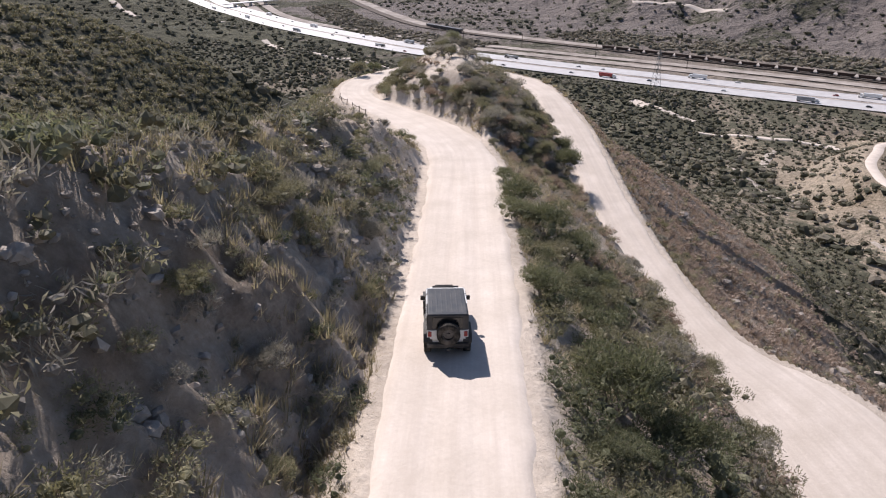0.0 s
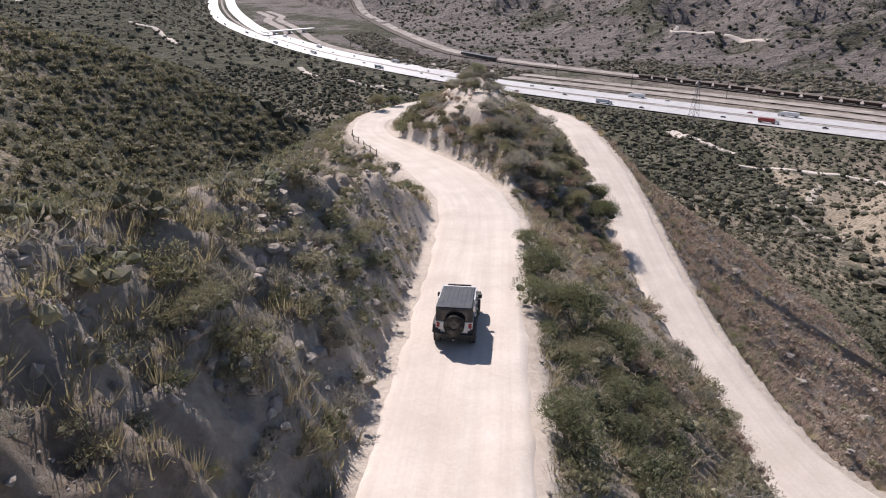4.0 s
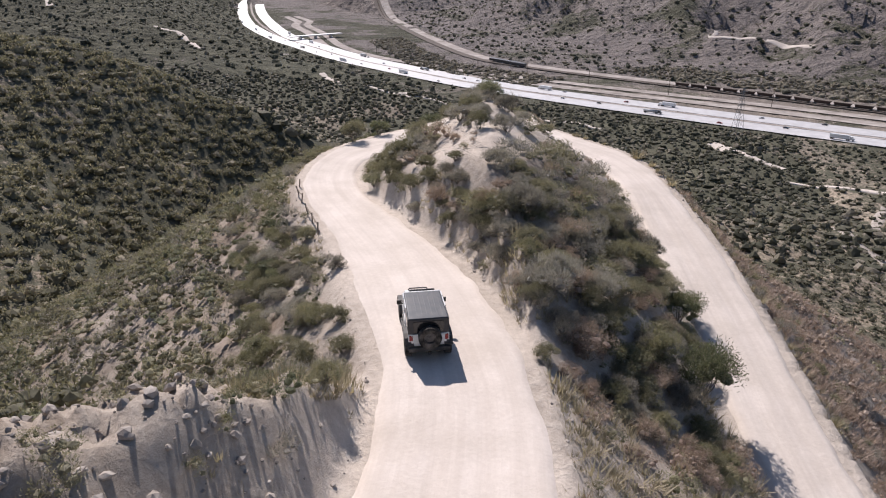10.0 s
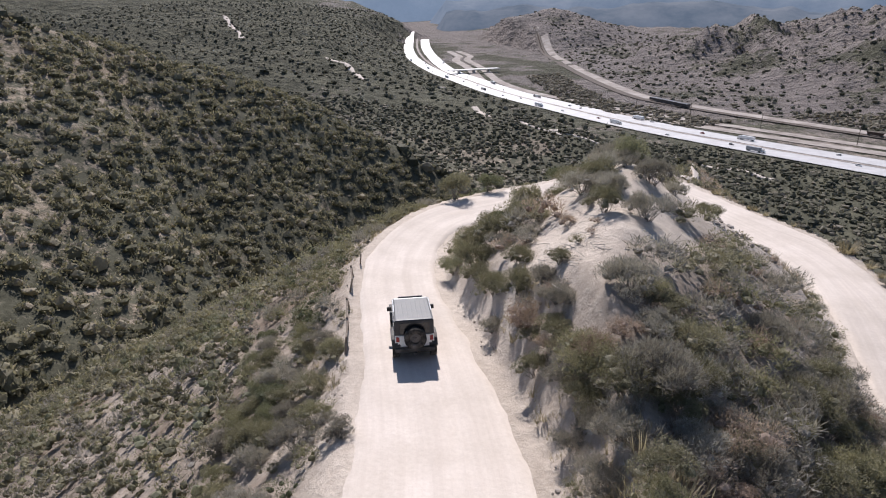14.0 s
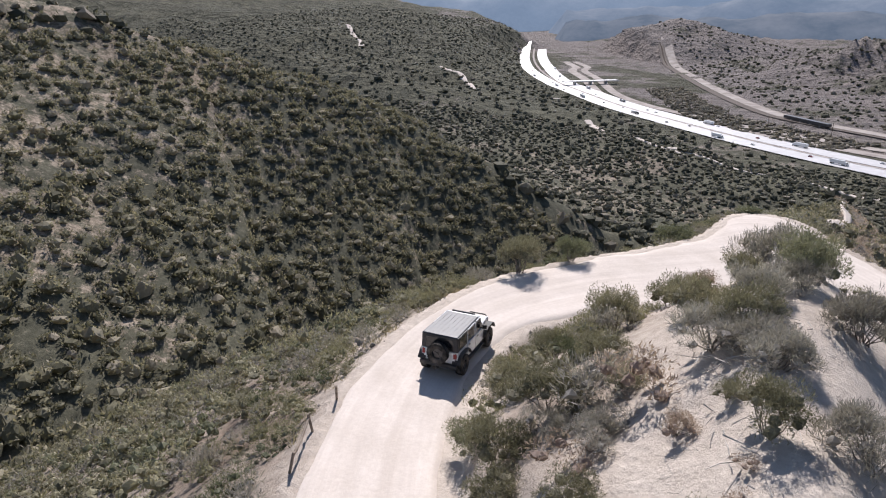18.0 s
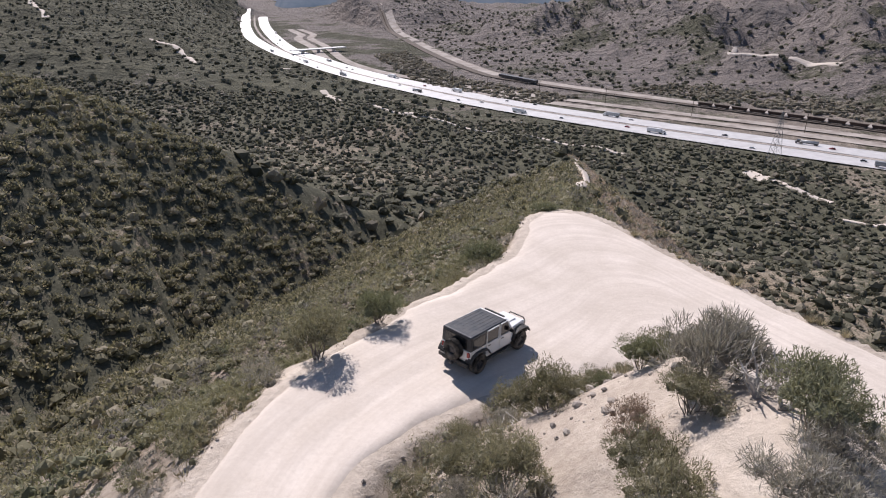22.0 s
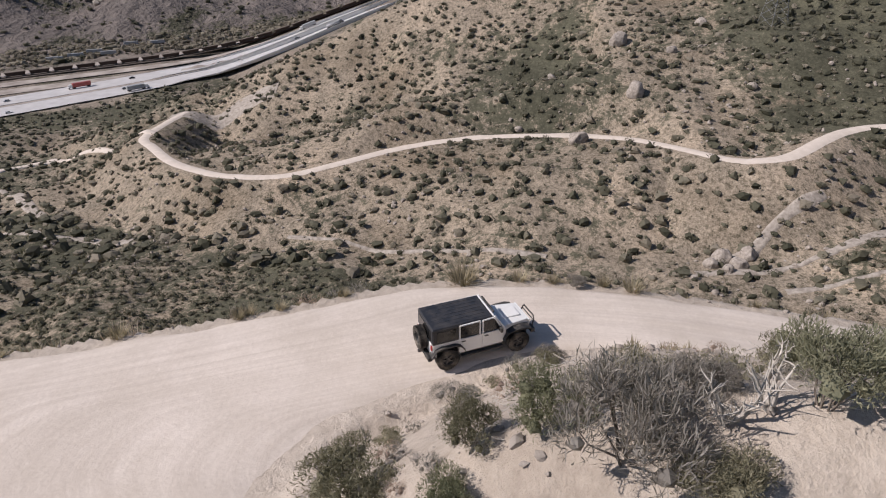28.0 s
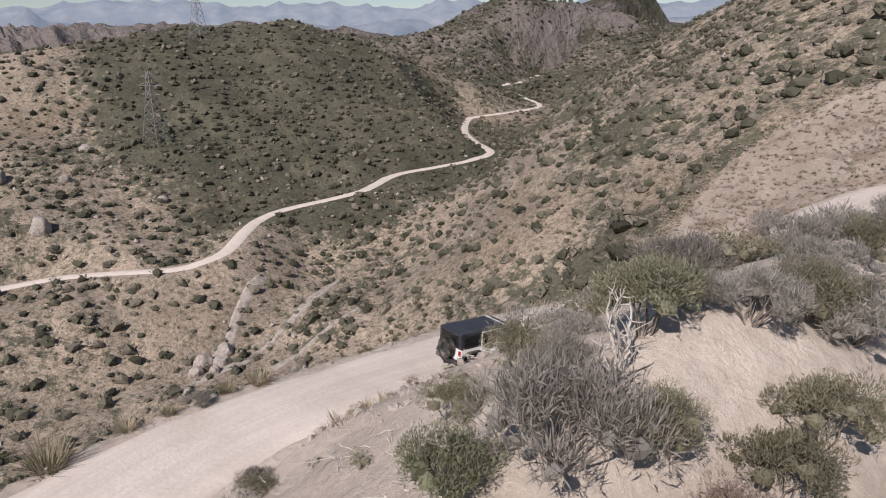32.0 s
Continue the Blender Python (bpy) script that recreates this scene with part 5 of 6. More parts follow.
        part("mirror", m, M_PLASTIC, j, "black door mirror")
        part("step", block(min(s * 0.76, s * 0.92), max(s * 0.76, s * 0.92), -0.92, 0.8, 0.42, 0.48, 0.015), M_PLASTIC, j, "black side step")
        for y in (-1.45, 1.48):
            arch = [(y - 0.66, 0.72), (y - 0.48, 0.98), (y - 0.22, 1.06), (y + 0.26, 1.06), (y + 0.5, 0.98), (y + 0.68, 0.74)]
            f = bmesh.new()
            for a, b in zip(arch[:-1], arch[1:]):
                slab(f, [(s * 0.6, a[0], a[1] - 0.03), (s * 0.95, a[0], a[1] - 0.05), (s * 0.95, b[0], b[1] - 0.05), (s * 0.6, b[0], b[1] - 0.03)],
                     [(s * 0.6, a[0], a[1] + 0.03), (s * 0.95, a[0], a[1] + 0.01), (s * 0.95, b[0], b[1] + 0.01), (s * 0.6, b[0], b[1] + 0.03)])
            bmesh.ops.recalc_face_normals(f, faces=f.faces[:])
            part("fender_flare", f, M_PLASTIC, j, "black plastic wheel arch")
        part("tail_light", block(s * 0.7 - 0.07, s * 0.7 + 0.07, -2.07, -2.0, 0.92, 1.14, 0.015), M_LAMP, j, "red tail light")
    # windscreen
    bm = bmesh.new()
    slab(bm, [(-0.74, 0.86, 1.22), (0.74, 0.86, 1.22), (0.74, 0.9, 1.22), (-0.74, 0.9, 1.22)], [(-0.72, 0.44, 1.8), (0.72, 0.44, 1.8), (0.72, 0.48, 1.82), (-0.72, 0.48, 1.82)])
    screen = part("windscreen", bm, M_GLASS, j, "raked tinted windscreen")
    for s in (-1, 1):
        part("pillar", pipe([(s * 0.76, 0.9, 1.2), (s * 0.745, 0.47, 1.82)], 0.045, None, 6), M_WHITE, screen)
    part("cowl", block(-0.74, 0.74, 0.84, 1.0, 1.17, 1.245, 0.02), M_WHITE, j)
    # rear: tailgate, rear glass, bumper, spare wheel
    part("tailgate", block(-0.7, 0.7, -2.06, -2.0, 0.68, 1.19, 0.02), M_WHITE, j, "white tailgate")
    part("rear_panel", block(-0.78, 0.78, -2.03, -1.97, 1.19, 1.82, 0.02), M_TOP, j, "black hardtop rear")
    part("rear_window", block(-0.6, 0.6, -2.05, -2.02, 1.26, 1.74, 0.01), M_GLASS, j, "tinted rear glass")
    part("rear_bumper", block(-0.82, 0.82, -2.22, -2.04, 0.5, 0.68, 0.04), M_PLASTIC, j, "black steel rear bumper")
    part("tow_hitch", block(-0.06, 0.06, -2.34, -2.2, 0.44, 0.52, 0.01), M_STEEL, j)
    spare = make_wheel(j, 0.02, -2.24, 1.14, "spare_wheel", -1)
    spare.rotation_euler = (0, 0, radians(90))
    part("spare_carrier", block(-0.16, 0.18, -2.16, -2.04, 0.95, 1.2, 0.02), M_STEEL, j)
    # front bumper with a tube guard
    part("front_bumper", block(-0.72, 0.72, 2.1, 2.28, 0.56, 0.74, 0.04), M_PLASTIC, j, "black steel front bumper")
    g = pipe([(-0.5, 2.26, 0.72), (-0.46, 2.34, 1.0), (-0.38, 2.34, 1.12), (0.38, 2.34, 1.12), (0.46, 2.34, 1.0), (0.5, 2.26, 0.72)], 0.03)
    pipe([(-0.46, 2.33, 0.94), (0.46, 2.33, 0.94)], 0.022, g)
    part("bull_bar", g, M_PLASTIC, j, "black tubular guard on the front bumper")
    part("winch", block(-0.26, 0.26, 2.12, 2.26, 0.74, 0.86, 0.03), M_STEEL, j)
    for y in (-1.45, 1.48):
        part("axle", pipe([(-0.7, y, TYRE_R), (0.7, y, TYRE_R)], 0.06), M_STEEL, j)
    part("exhaust", pipe([(0.5, -1.6, 0.52), (0.55, -2.15, 0.5)], 0.035), M_STEEL, j)
    wheels = [make_wheel(j, s * 0.79, y, TYRE_R, "wheel", s) for s in (-1, 1) for y in (-1.45, 1.48)]
    j.scale = (1.1, 1.1, 1.1)
    return j, wheels


JEEP_ROWS = [
    (0, 0.14, 24.85, 2.0),
    (0.5, 0.07, 26.16, 0.5),
    (1, 0.12, 27.60, -0.8),
    (1.5, 0.26, 29.07, -2.3),
    (2, 0.34, 30.63, -2.4),
    (2.5, 0.41, 32.40, -2.4),
    (3, 0.50, 34.33, -2.7),
    (3.5, 0.64, 36.31, -3.6),
    (5.5, 1.31, 45.19, -3.0),
    (6, 1.36, 47.52, -1.9),
    (6.5, 1.39, 49.94, -1.2),
    (7, 1.40, 52.33, -0.4),
    (7.5, 1.36, 54.67, 0.8),
    (8, 1.22, 57.00, 2.6),
    (8.5, 0.99, 59.20, 4.9),
    (9, 0.64, 61.25, 7.8),
    (9.5, 0.18, 63.27, 10.9),
    (10, -0.41, 65.37, 13.6),
    (10.5, -1.10, 67.65, 15.6),
    (11, -1.89, 70.06, 17.2),
    (11.5, -2.74, 72.48, 18.8),
    (12, -3.66, 74.80, 20.6),
    (12.5, -4.56, 76.89, 22.1),
    (13, -5.42, 78.77, 23.3),
    (13.5, -6.25, 80.55, 24.4),
    (14, -7.14, 82.33, 25.8),
    (14.5, -8.13, 84.14, 27.6),
    (15, -9.19, 86.01, 28.2),
    (15.5, -10.15, 88.08, 25.7),
    (17.5, -12.25, 96.42, 10.2),
    (18, -12.32, 98.45, 5.2),
    (18.5, -12.16, 100.38, -0.3),
    (19, -11.81, 102.19, -6.0),
    (19.5, -11.30, 103.90, -11.4),
    (20, -10.68, 105.67, -15.3),
    (20.5, -9.94, 107.64, -18.8),
    (21, -8.98, 109.67, -23.8),
    (21.5, -7.78, 111.44, -30.0),
    (22, -6.48, 112.92, -36.3),
    (22.5, -5.06, 114.16, -44.1),
    (23, -3.45, 114.96, -54.7),
    (23.5, -1.75, 115.38, -65.8),
    (24, -0.01, 115.43, -78.0),
    (24.5, 1.69, 115.13, -88.9),
    (26.5, 8.42, 112.05, -117.0),
    (27, 9.97, 110.95, -123.3),
    (27.5, 11.03, 109.26, -133.4),
    (28, 12.20, 107.73, -142.4),
    (28.5, 13.02, 106.14, -147.8),
    (29, 13.79, 104.29, -153.0),
    (29.5, 14.32, 102.24, -159.5),
    (30, 14.72, 100.12, -165.1),
    (30.5, 15.05, 97.99, -169.2),
    (31, 15.18, 95.85, -173.9),
    (31.5, 15.08, 93.62, 179.6),
    (32, 15.38, 91.19, -181.0),
]


def track_height(x, y):
    near = np.argsort(np.hypot(TRACK_MID[:, 0] - x, TRACK_MID[:, 1] - y))[:3]
    return float(land(np.array([x]), np.array([y]))[0]) + 0.13


# ---- motorway traffic ----
M_CARS = [painted("white_coach_paint", (0.75, 0.75, 0.74), 0.35, 0.5, 0.3), painted("dark_coach_paint", (0.03, 0.032, 0.038), 0.3, 0.5, 0.4),
          painted("silver_coach_paint", (0.36, 0.37, 0.38), 0.35, 0.5, 0.3), painted("red_coach_paint", (0.36, 0.035, 0.03), 0.35, 0.5, 0.3)]
CAR_WORDS = ["white car driving on the motorway", "dark car driving on the motorway", "silver-grey car driving on the motorway", "red car driving on the motorway"]


def disc(x, y, z, r, w):
    bm = bmesh.new()
    bmesh.ops.create_cone(bm, cap_ends=True, segments=14, radius1=r, radius2=r, depth=w, matrix=Matrix.Translation((x, y, z)) @ Euler((0, radians(90), 0)).to_matrix().to_4x4())
    return bm


def make_car(k):
    c = tagged(new("car"), CAR_WORDS[k], "car", group="traffic on the motorway")
    body = block(-0.9, 0.9, -2.3, 2.3, 0.32, 0.92, 0.12)
    part("body", body, M_CARS[k], c)
    cabin = bmesh.new()
    slab(cabin, [(-0.8, -1.75, 0.9), (0.8, -1.75, 0.9), (0.8, 1.15, 0.9), (-0.8, 1.15, 0.9)], [(-0.62, -1.25, 1.42), (0.62, -1.25, 1.42), (0.62, 0.35, 1.42), (-0.62, 0.35, 1.42)])
    part("windows", cabin, M_GLASS, c, "dark tinted car windows")
    part("roof", block(-0.62, 0.62, -1.22, 0.33, 1.415, 1.47, 0.02), M_CARS[k], c)
    for x in (-0.82, 0.82):
        for y in (-1.4, 1.42):
            part("wheel", disc(x, y, 0.33, 0.33, 0.22), M_RUBBER, c)
    return c


def make_truck(k):
    words = ["white articulated lorry with a long white box trailer", "dark articulated lorry with a grey tank trailer", "lorry with a silver box trailer", "lorry pulling a red box trailer"]
    c = tagged(new("lorry"), words[k], "truck", group="traffic on the motorway")
    part("chassis", block(-0.5, 0.5, -8.2, 8.0, 0.75, 1.05, 0), M_STEEL, c)
    part("cab", block(-1.22, 1.22, 5.4, 7.6, 0.9, 3.3, 0.15), M_CARS[0 if k != 1 else 1], c)
    part("bonnet", block(-1.1, 1.1, 7.5, 8.8, 0.7, 1.9, 0.15), M_CARS[0 if k != 1 else 1], c)
    part("windscreen", block(-1.0, 1.0, 7.58, 7.63, 2.0, 2.9, 0), M_GLASS, c)
    if k == 1:
        tank = bmesh.new()
        bmesh.ops.create_cone(tank, cap_ends=True, segments=20, radius1=1.15, radius2=1.15, depth=13.0, matrix=Matrix.Translation((0, -1.7, 2.25)) @ Euler((radians(90), 0, 0)).to_matrix().to_4x4())
        part("trailer", tank, M_CARS[2], c, "grey cylindrical tank trailer", True)
    else:
        part("trailer", block(-1.28, 1.28, -8.3, 5.0, 1.15, 4.05, 0.04), M_CARS[k], c)
    for y in (-7.2, -5.9, 3.6, 4.9, 7.9):
        for x in (-1.05, 1.05):
            part("wheel", disc(x, y, 0.5, 0.5, 0.32), M_RUBBER, c)
    return c


def lane(rows, surface, offset):
    """Places along a lane by the way gone: x, y, z, heading."""
    p = []
    for i, (s, n) in enumerate(rows):
        t = rows[min(i + 1, len(rows) - 1)] - rows[max(i - 1, 0)]
        t = t / np.hypot(*t)
        e = offset * (parting(s) if rows is FREEWAY else 1)
        p.append(valley_xy(s - t[1] * e, n + t[0] * e))
    p = np.array(p)
    z = np.array([v.co.z for v in surface.data.vertices])[1::3]
    way = np.r_[0, np.cumsum(np.hypot(*np.diff(p, axis=0).T))]
    return p, z, way, way[np.argmin(np.abs(rows[:, 0]))]


def on_lane(ln, d, back):
    p, z, way, zero = ln
    at = [float(np.interp(d + zero, way, a)) for a in (p[:, 0], p[:, 1], z)]
    a2, a0 = [[float(np.interp(d + zero + e, way, a)) for a in (p[:, 0], p[:, 1], z)] for e in (6, -6)]
    yaw = math.degrees(math.atan2(-(a2[0] - a0[0]), a2[1] - a0[1]))
    up = math.degrees(math.atan2(a2[2] - a0[2], 12))
    return Matrix.Translation((at[0], at[1], at[2] + 0.02)) @ pose(0, 0, 0, 0, 0, yaw + (180 if back else 0)) @ pose(0, 0, 0, -up if back else up, 0, 0)


traffic_rng = np.random.RandomState(12)
CARS, TRUCKS = [make_car(k) for k in range(4)], [make_truck(k) for k in range(4)]
fleet, traffic = {("car", k): c for k, c in enumerate(CARS)}, []
fleet.update({("truck", k): c for k, c in enumerate(TRUCKS)})
NEAR = [lane(FREEWAY, near_lanes, -15.5 + o) for o in (-7.2, -2.6, 2.4, 7.0)]
FAR = [lane(FREEWAY, far_lanes, 15.5 + o) for o in (-7.2, -2.6, 2.4, 7.0)]
used = set()
for ways, back, first, last, many in ((NEAR, True, -150, 2000, 40), (FAR, False, -1150, 1230, 40)):
    for i in range(many):
        truck = i % 3 == 1
        k = (i // 3) % 4 if truck else (0, 1, 0, 2, 1, 0, 1, 3)[i % 8]
        if truck and k == 3 and i > 20:
            k = 0
        where = (0 if back else 3) if truck and i % 2 else ((1 if back else 2) if truck else traffic_rng.randint(4))
        d0 = first + (last - first) * (i + 0.7 * traffic_rng.rand()) / many
        speed = (-1 if back else 1) * ((27.5 if back else 24.5) + (0 if truck else 1.6 * traffic_rng.rand()))
        key = ("truck" if truck else "car", k)
        rows = [(float(t), on_lane(ways[where], d0 + speed * t, back)) for t in np.linspace(0, 32, 9)]
        v = fleet[key] if key not in used else copy_thing(fleet[key], rows[0][1])
        used.add(key)
        traffic.append((v, rows))

# ---- freight train standing on the line ----
RAIL_LINE = lane(RAIL, rail_bed, 0)
M_WAGON = mat_noisy("brown_wagon_paint", (0.045, 0.03, 0.024), (0.11, 0.075, 0.058), 0.9, 0.8, 0.3, 0, per_object=True)


def make_wagon():
    w = tagged(new("freight_wagon"), "dark brown open freight wagon standing in a long train", "wagon", group="wagons of the freight train")
    tub = bmesh.new()
    slab(tub, [(-1.2, -6.6, 1.2), (1.2, -6.6, 1.2), (1.2, 6.6, 1.2), (-1.2, 6.6, 1.2)], [(-1.55, -7.9, 3.9), (1.55, -7.9, 3.9), (1.55, 7.9, 3.9), (-1.55, 7.9, 3.9)])
    part("tub", tub, M_WAGON, w)
    part("load", block(-1.4, 1.4, -7.6, 7.6, 3.86, 4.1, 0.1, 0.4), M_BALLAST, w)
    part("underframe", block(-1.3, 1.3, -8.6, 8.6, 0.95, 1.22, 0), M_STEEL, w)
    for y in (-6.0, 6.0):
        part("bogie", block(-1.1, 1.1, y - 1.3, y + 1.3, 0.25, 0.97, 0.1), M_STEEL, w)
    return w


wagon = make_wagon()
for i in range(42):
    m = on_lane(RAIL_LINE, -250 + 17.9 * i, False)
    if i == 0:
        wagon.matrix_world = m
    else:
        copy_thing(wagon, m)
for o in (-0.75, 0.75):
    ribbon("rail", RAIL, o, 0.09, 1.35, M_RUST, "rusty steel rail on the ballast bed", "railway")

# ---- trailers parked beside the line ----
parked = None
for x, y, yaw in ((474, 617, 43), (491, 609, 43), (510, 604, 42), (508, 586, 44), (563, 606, 43), (572, 580, 41)):
    m = Matrix.Translation((x, y, float(on_ground(x, y)))) @ pose(0, 0, 0, 0, 0, yaw)
    if parked is None:
        parked = tagged(new("parked_trailer"), "pale box trailer parked on gravel beside the railway", "trailer", group="parked trailers")
        part("box", block(-1.28, 1.28, -7, 7, 1.1, 4.0, 0.04), M_CARS[2], parked)
        part("landing_gear", block(-0.9, 0.9, 4.2, 4.5, 0, 1.12, 0), M_STEEL, parked)
        for wy in (-5.8, -4.6):
            for wx in (-1.05, 1.05):
                part("wheel", disc(wx, wy, 0.5, 0.5, 0.32), M_RUBBER, parked)
        parked.matrix_world = m
    else:
        copy_thing(parked, m)

# ---- wooden power poles on the river flats ----
M_POLE = mat_noisy("dark_pole_wood", (0.07, 0.055, 0.045), (0.16, 0.13, 0.1), 2.0, 0.9, 0.15, 0)
pole = tagged(new("utility_pole"), "tall dark wooden power pole on the gravel flats", "pole", group="power poles in the valley")
part("post", pipe([(0, 0, -0.5), (0, 0, 17)], 0.24, None, 8), M_POLE, pole)
for z, w in ((16.2, 2.2), (14.8, 1.8)):
    part("cross_arm", block(-w, w, -0.1, 0.1, z - 0.12, z + 0.12, 0), M_POLE, pole)
for i, (x, y) in enumerate(((-83, 925), (-36, 878), (26, 858), (-147, 983), (-201, 1050), (95, 800), (170, 735), (250, 670))):
    m = Matrix.Translation((x, y, float(on_ground(x, y)))) @ pose(0, 0, 0, 0, 0, 50)
    if i == 0:
        pole.matrix_world = m
    else:
        copy_thing(pole, m)

# ---- bridges: over the motorway's far stretch, and of the railway over a wash ----
overpass = tagged(new("road_bridge"), "flat pale concrete road bridge beside the motorway", "bridge")
ox, oy = valley_xy(1185, -18)
overpass.matrix_world = Matrix.Translation((ox, oy, float(on_ground(ox, oy)))) @ pose(0, 0, 0, 0, 0, -48)
part("deck", block(-7, 7, -52, 52, 6.2, 7.6, 0.1), M_CONCRETE, overpass)
for y in (-30, 0, 30):
    part("pier", block(-5.5, 5.5, y - 0.8, y + 0.8, -0.5, 6.3, 0.1), M_CONCRETE, overpass)
railway_bridge = tagged(new("railway_bridge"), "dark steel railway bridge over a wash", "bridge")
ox, oy = valley_xy(738, 47)
railway_bridge.matrix_world = Matrix.Translation((ox, oy, float(on_ground(ox, oy)))) @ pose(0, 0, 0, 0, 0, 41)
part("girder", block(-3.2, 3.2, -36, 36, 2.0, 5.4, 0.1), M_STEEL, railway_bridge)
for y in (-24, -8, 8, 24):
    part("pier", block(-2.6, 2.6, y - 1, y + 1, -0.5, 2.1, 0.1), M_CONCRETE, railway_bridge)

# ---- rocks ----
M_ROCK = mat_noisy("pale_granite", (0.2, 0.172, 0.15), (0.46, 0.41, 0.365), 1.3, 0.92, 0.15, 0.7, 0.15)


def boulder(x, y, r, tall, seed, label):
    bm = bmesh.new()
    bmesh.ops.create_icosphere(bm, subdivisions=4, radius=1.0)
    rng = np.random.RandomState(seed)
    cuts = [(Vector(rng.normal(size=3)).normalized(), 0.62 + 0.25 * rng.rand()) for k in range(9)]
    for v in bm.verts:
        for n, d in cuts:
            over = v.co.dot(n) - d
            if over > 0:
                v.co -= n * over * 0.85
        a = np.array(v.co[:])
        v.co *= 1 + 0.08 * float(fbm(np.array([a[0] * 3 + a[2]]), np.array([a[1] * 3 - a[2]]), 1.0, 3, seed)[0])
    ob = tagged(new("boulder", bpy.data.meshes.new("boulder")), label, "boulder", group="boulders on the canyon side")
    bm.to_mesh(ob.data)
    bm.free()
    ob.data.polygons.foreach_set("use_smooth", np.full(len(ob.data.polygons), True))
    ob.data.materials.append(M_ROCK)
    ob.matrix_world = Matrix.Translation((x, y, float(on_ground(x, y)) + 0.35 * r * tall)) @ Euler((0, 0, seed * 1.7)).to_matrix().to_4x4() @ Matrix.Diagonal((r, r * 0.85, r * tall, 1))
    return ob


for x, y, r, tall, seed in ((209, 117, 3.6, 0.85, 1), (230, 100, 4.0, 0.9, 2), (282, 109, 4.2, 0.9, 3), (246, 132, 2.2, 0.7, 4), (262, 88, 2.4, 0.8, 5), (298, 76, 2.8, 0.8, 6), (222, 140, 1.8, 0.7, 7), (240, 60, 2.0, 0.8, 8)):
    boulder(x, y, r, tall, seed, "rounded pale granite boulder on the scrubby canyon side")
for k, (x, y, r) in enumerate(((153, 73, 3.2), (150, 69, 2.4), (156, 66, 2.6), (149, 76, 2.0), (146, 72, 1.7))):
    boulder(x, y, r, 0.9, 20 + k, "dark cracked granite block of an outcrop in the canyon")
STONES = [blob(60 + k, 1) for k in range(5)]
rock_rng = np.random.RandomState(5)
# on the cut bank
xs, ys = -12 + 9.8 * rock_rng.rand(3200), -4 + 64 * rock_rng.rand(3200)
ok = (track_gap(xs, ys) > 0.3) & (fbm(xs, ys, 6, 2, 71) > -0.25)
scatter("rocks", "broken pale granite rocks in the cut bank beside the road", xs[ok], ys[ok], 0.05 + (0.42 - 0.2 * crag(xs[ok], ys[ok])) * rock_rng.rand(ok.sum()) ** 4, STONES, M_ROCK, 11, "rocks")
# pebbles along both edges of the track
i = rock_rng.randint(len(TRACK), size=2600)
u = np.where(rock_rng.rand(2600) < 0.5, -0.03, 1.03) + 0.05 * rock_rng.normal(size=2600)
xs, ys = TRACK[i, 0] + (TRACK[i, 2] - TRACK[i, 0]) * u + rock_rng.normal(size=2600) * 0.3, TRACK[i, 1] + (TRACK[i, 3] - TRACK[i, 1]) * u + rock_rng.normal(size=2600) * 0.3
ok = track_gap(xs, ys) > 0.05
scatter("pebbles", "loose stones and pebbles along the edges of the dirt road", xs[ok], ys[ok], 0.03 + 0.13 * rock_rng.rand(ok.sum()) ** 3, STONES, M_ROCK, 12, "pebbles")
# over the canyon sides and its dry wash
xs, ys = 30 + 250 * rock_rng.rand(5200), -120 + 420 * rock_rng.rand(5200)
ok = (track_gap(xs, ys) > 12) & (fbm(xs, ys, 25, 2, 72) > 0.0) & (along(xs, ys, CANYON_ROAD[::2])[0] > 4)
scatter("rocks", "pale stones strewn over the canyon sides and dry wash", xs[ok], ys[ok], 0.2 + 0.9 * rock_rng.rand(ok.sum()) ** 3, STONES, M_ROCK, 13, "rocks")
# bare slabs on the hills across the valley
cx, cy = np.array([640, 655, 702, 750]), np.array([770, 710, 695, 704])
k = rock_rng.randint(4, size=70)
scatter("rocks", "pale bare rock faces on the hills across the valley", cx[k] + 14 * rock_rng.normal(size=70), cy[k] + 14 * rock_rng.normal(size=70), 2.5 + 5 * rock_rng.rand(70) ** 2, STONES, M_ROCK, 14, "rocks")



# ---- dirt paths and washes ----
def path(rows, half, label, mat=M_ROAD, name="path", step=4.0, lift=0.3):
    rows = smooth_rows(rows, step)
    v = []
    for i, (x, y) in enumerate(rows):
        t = rows[min(i + 1, len(rows) - 1)] - rows[max(i - 1, 0)]
        t = t / np.hypot(*t)
        w = half * (0.8 + 0.35 * float(fbm(np.array([x]), np.array([y]), 14, 2, 81)[0]))
        for k in (-1.15, -0.9, -0.4, 0, 0.4, 0.9, 1.15):
            v.append((x - t[1] * w * k, y + t[0] * w * k, -0.5 if abs(k) > 1 else lift))
    v = np.array(v)
    v[:, 2] += on_ground(v[:, 0], v[:, 1])
    return tagged(new(name, mesh_from(name, v, grid_faces(7, len(rows)), [mat])), label, "path", kind="structure")


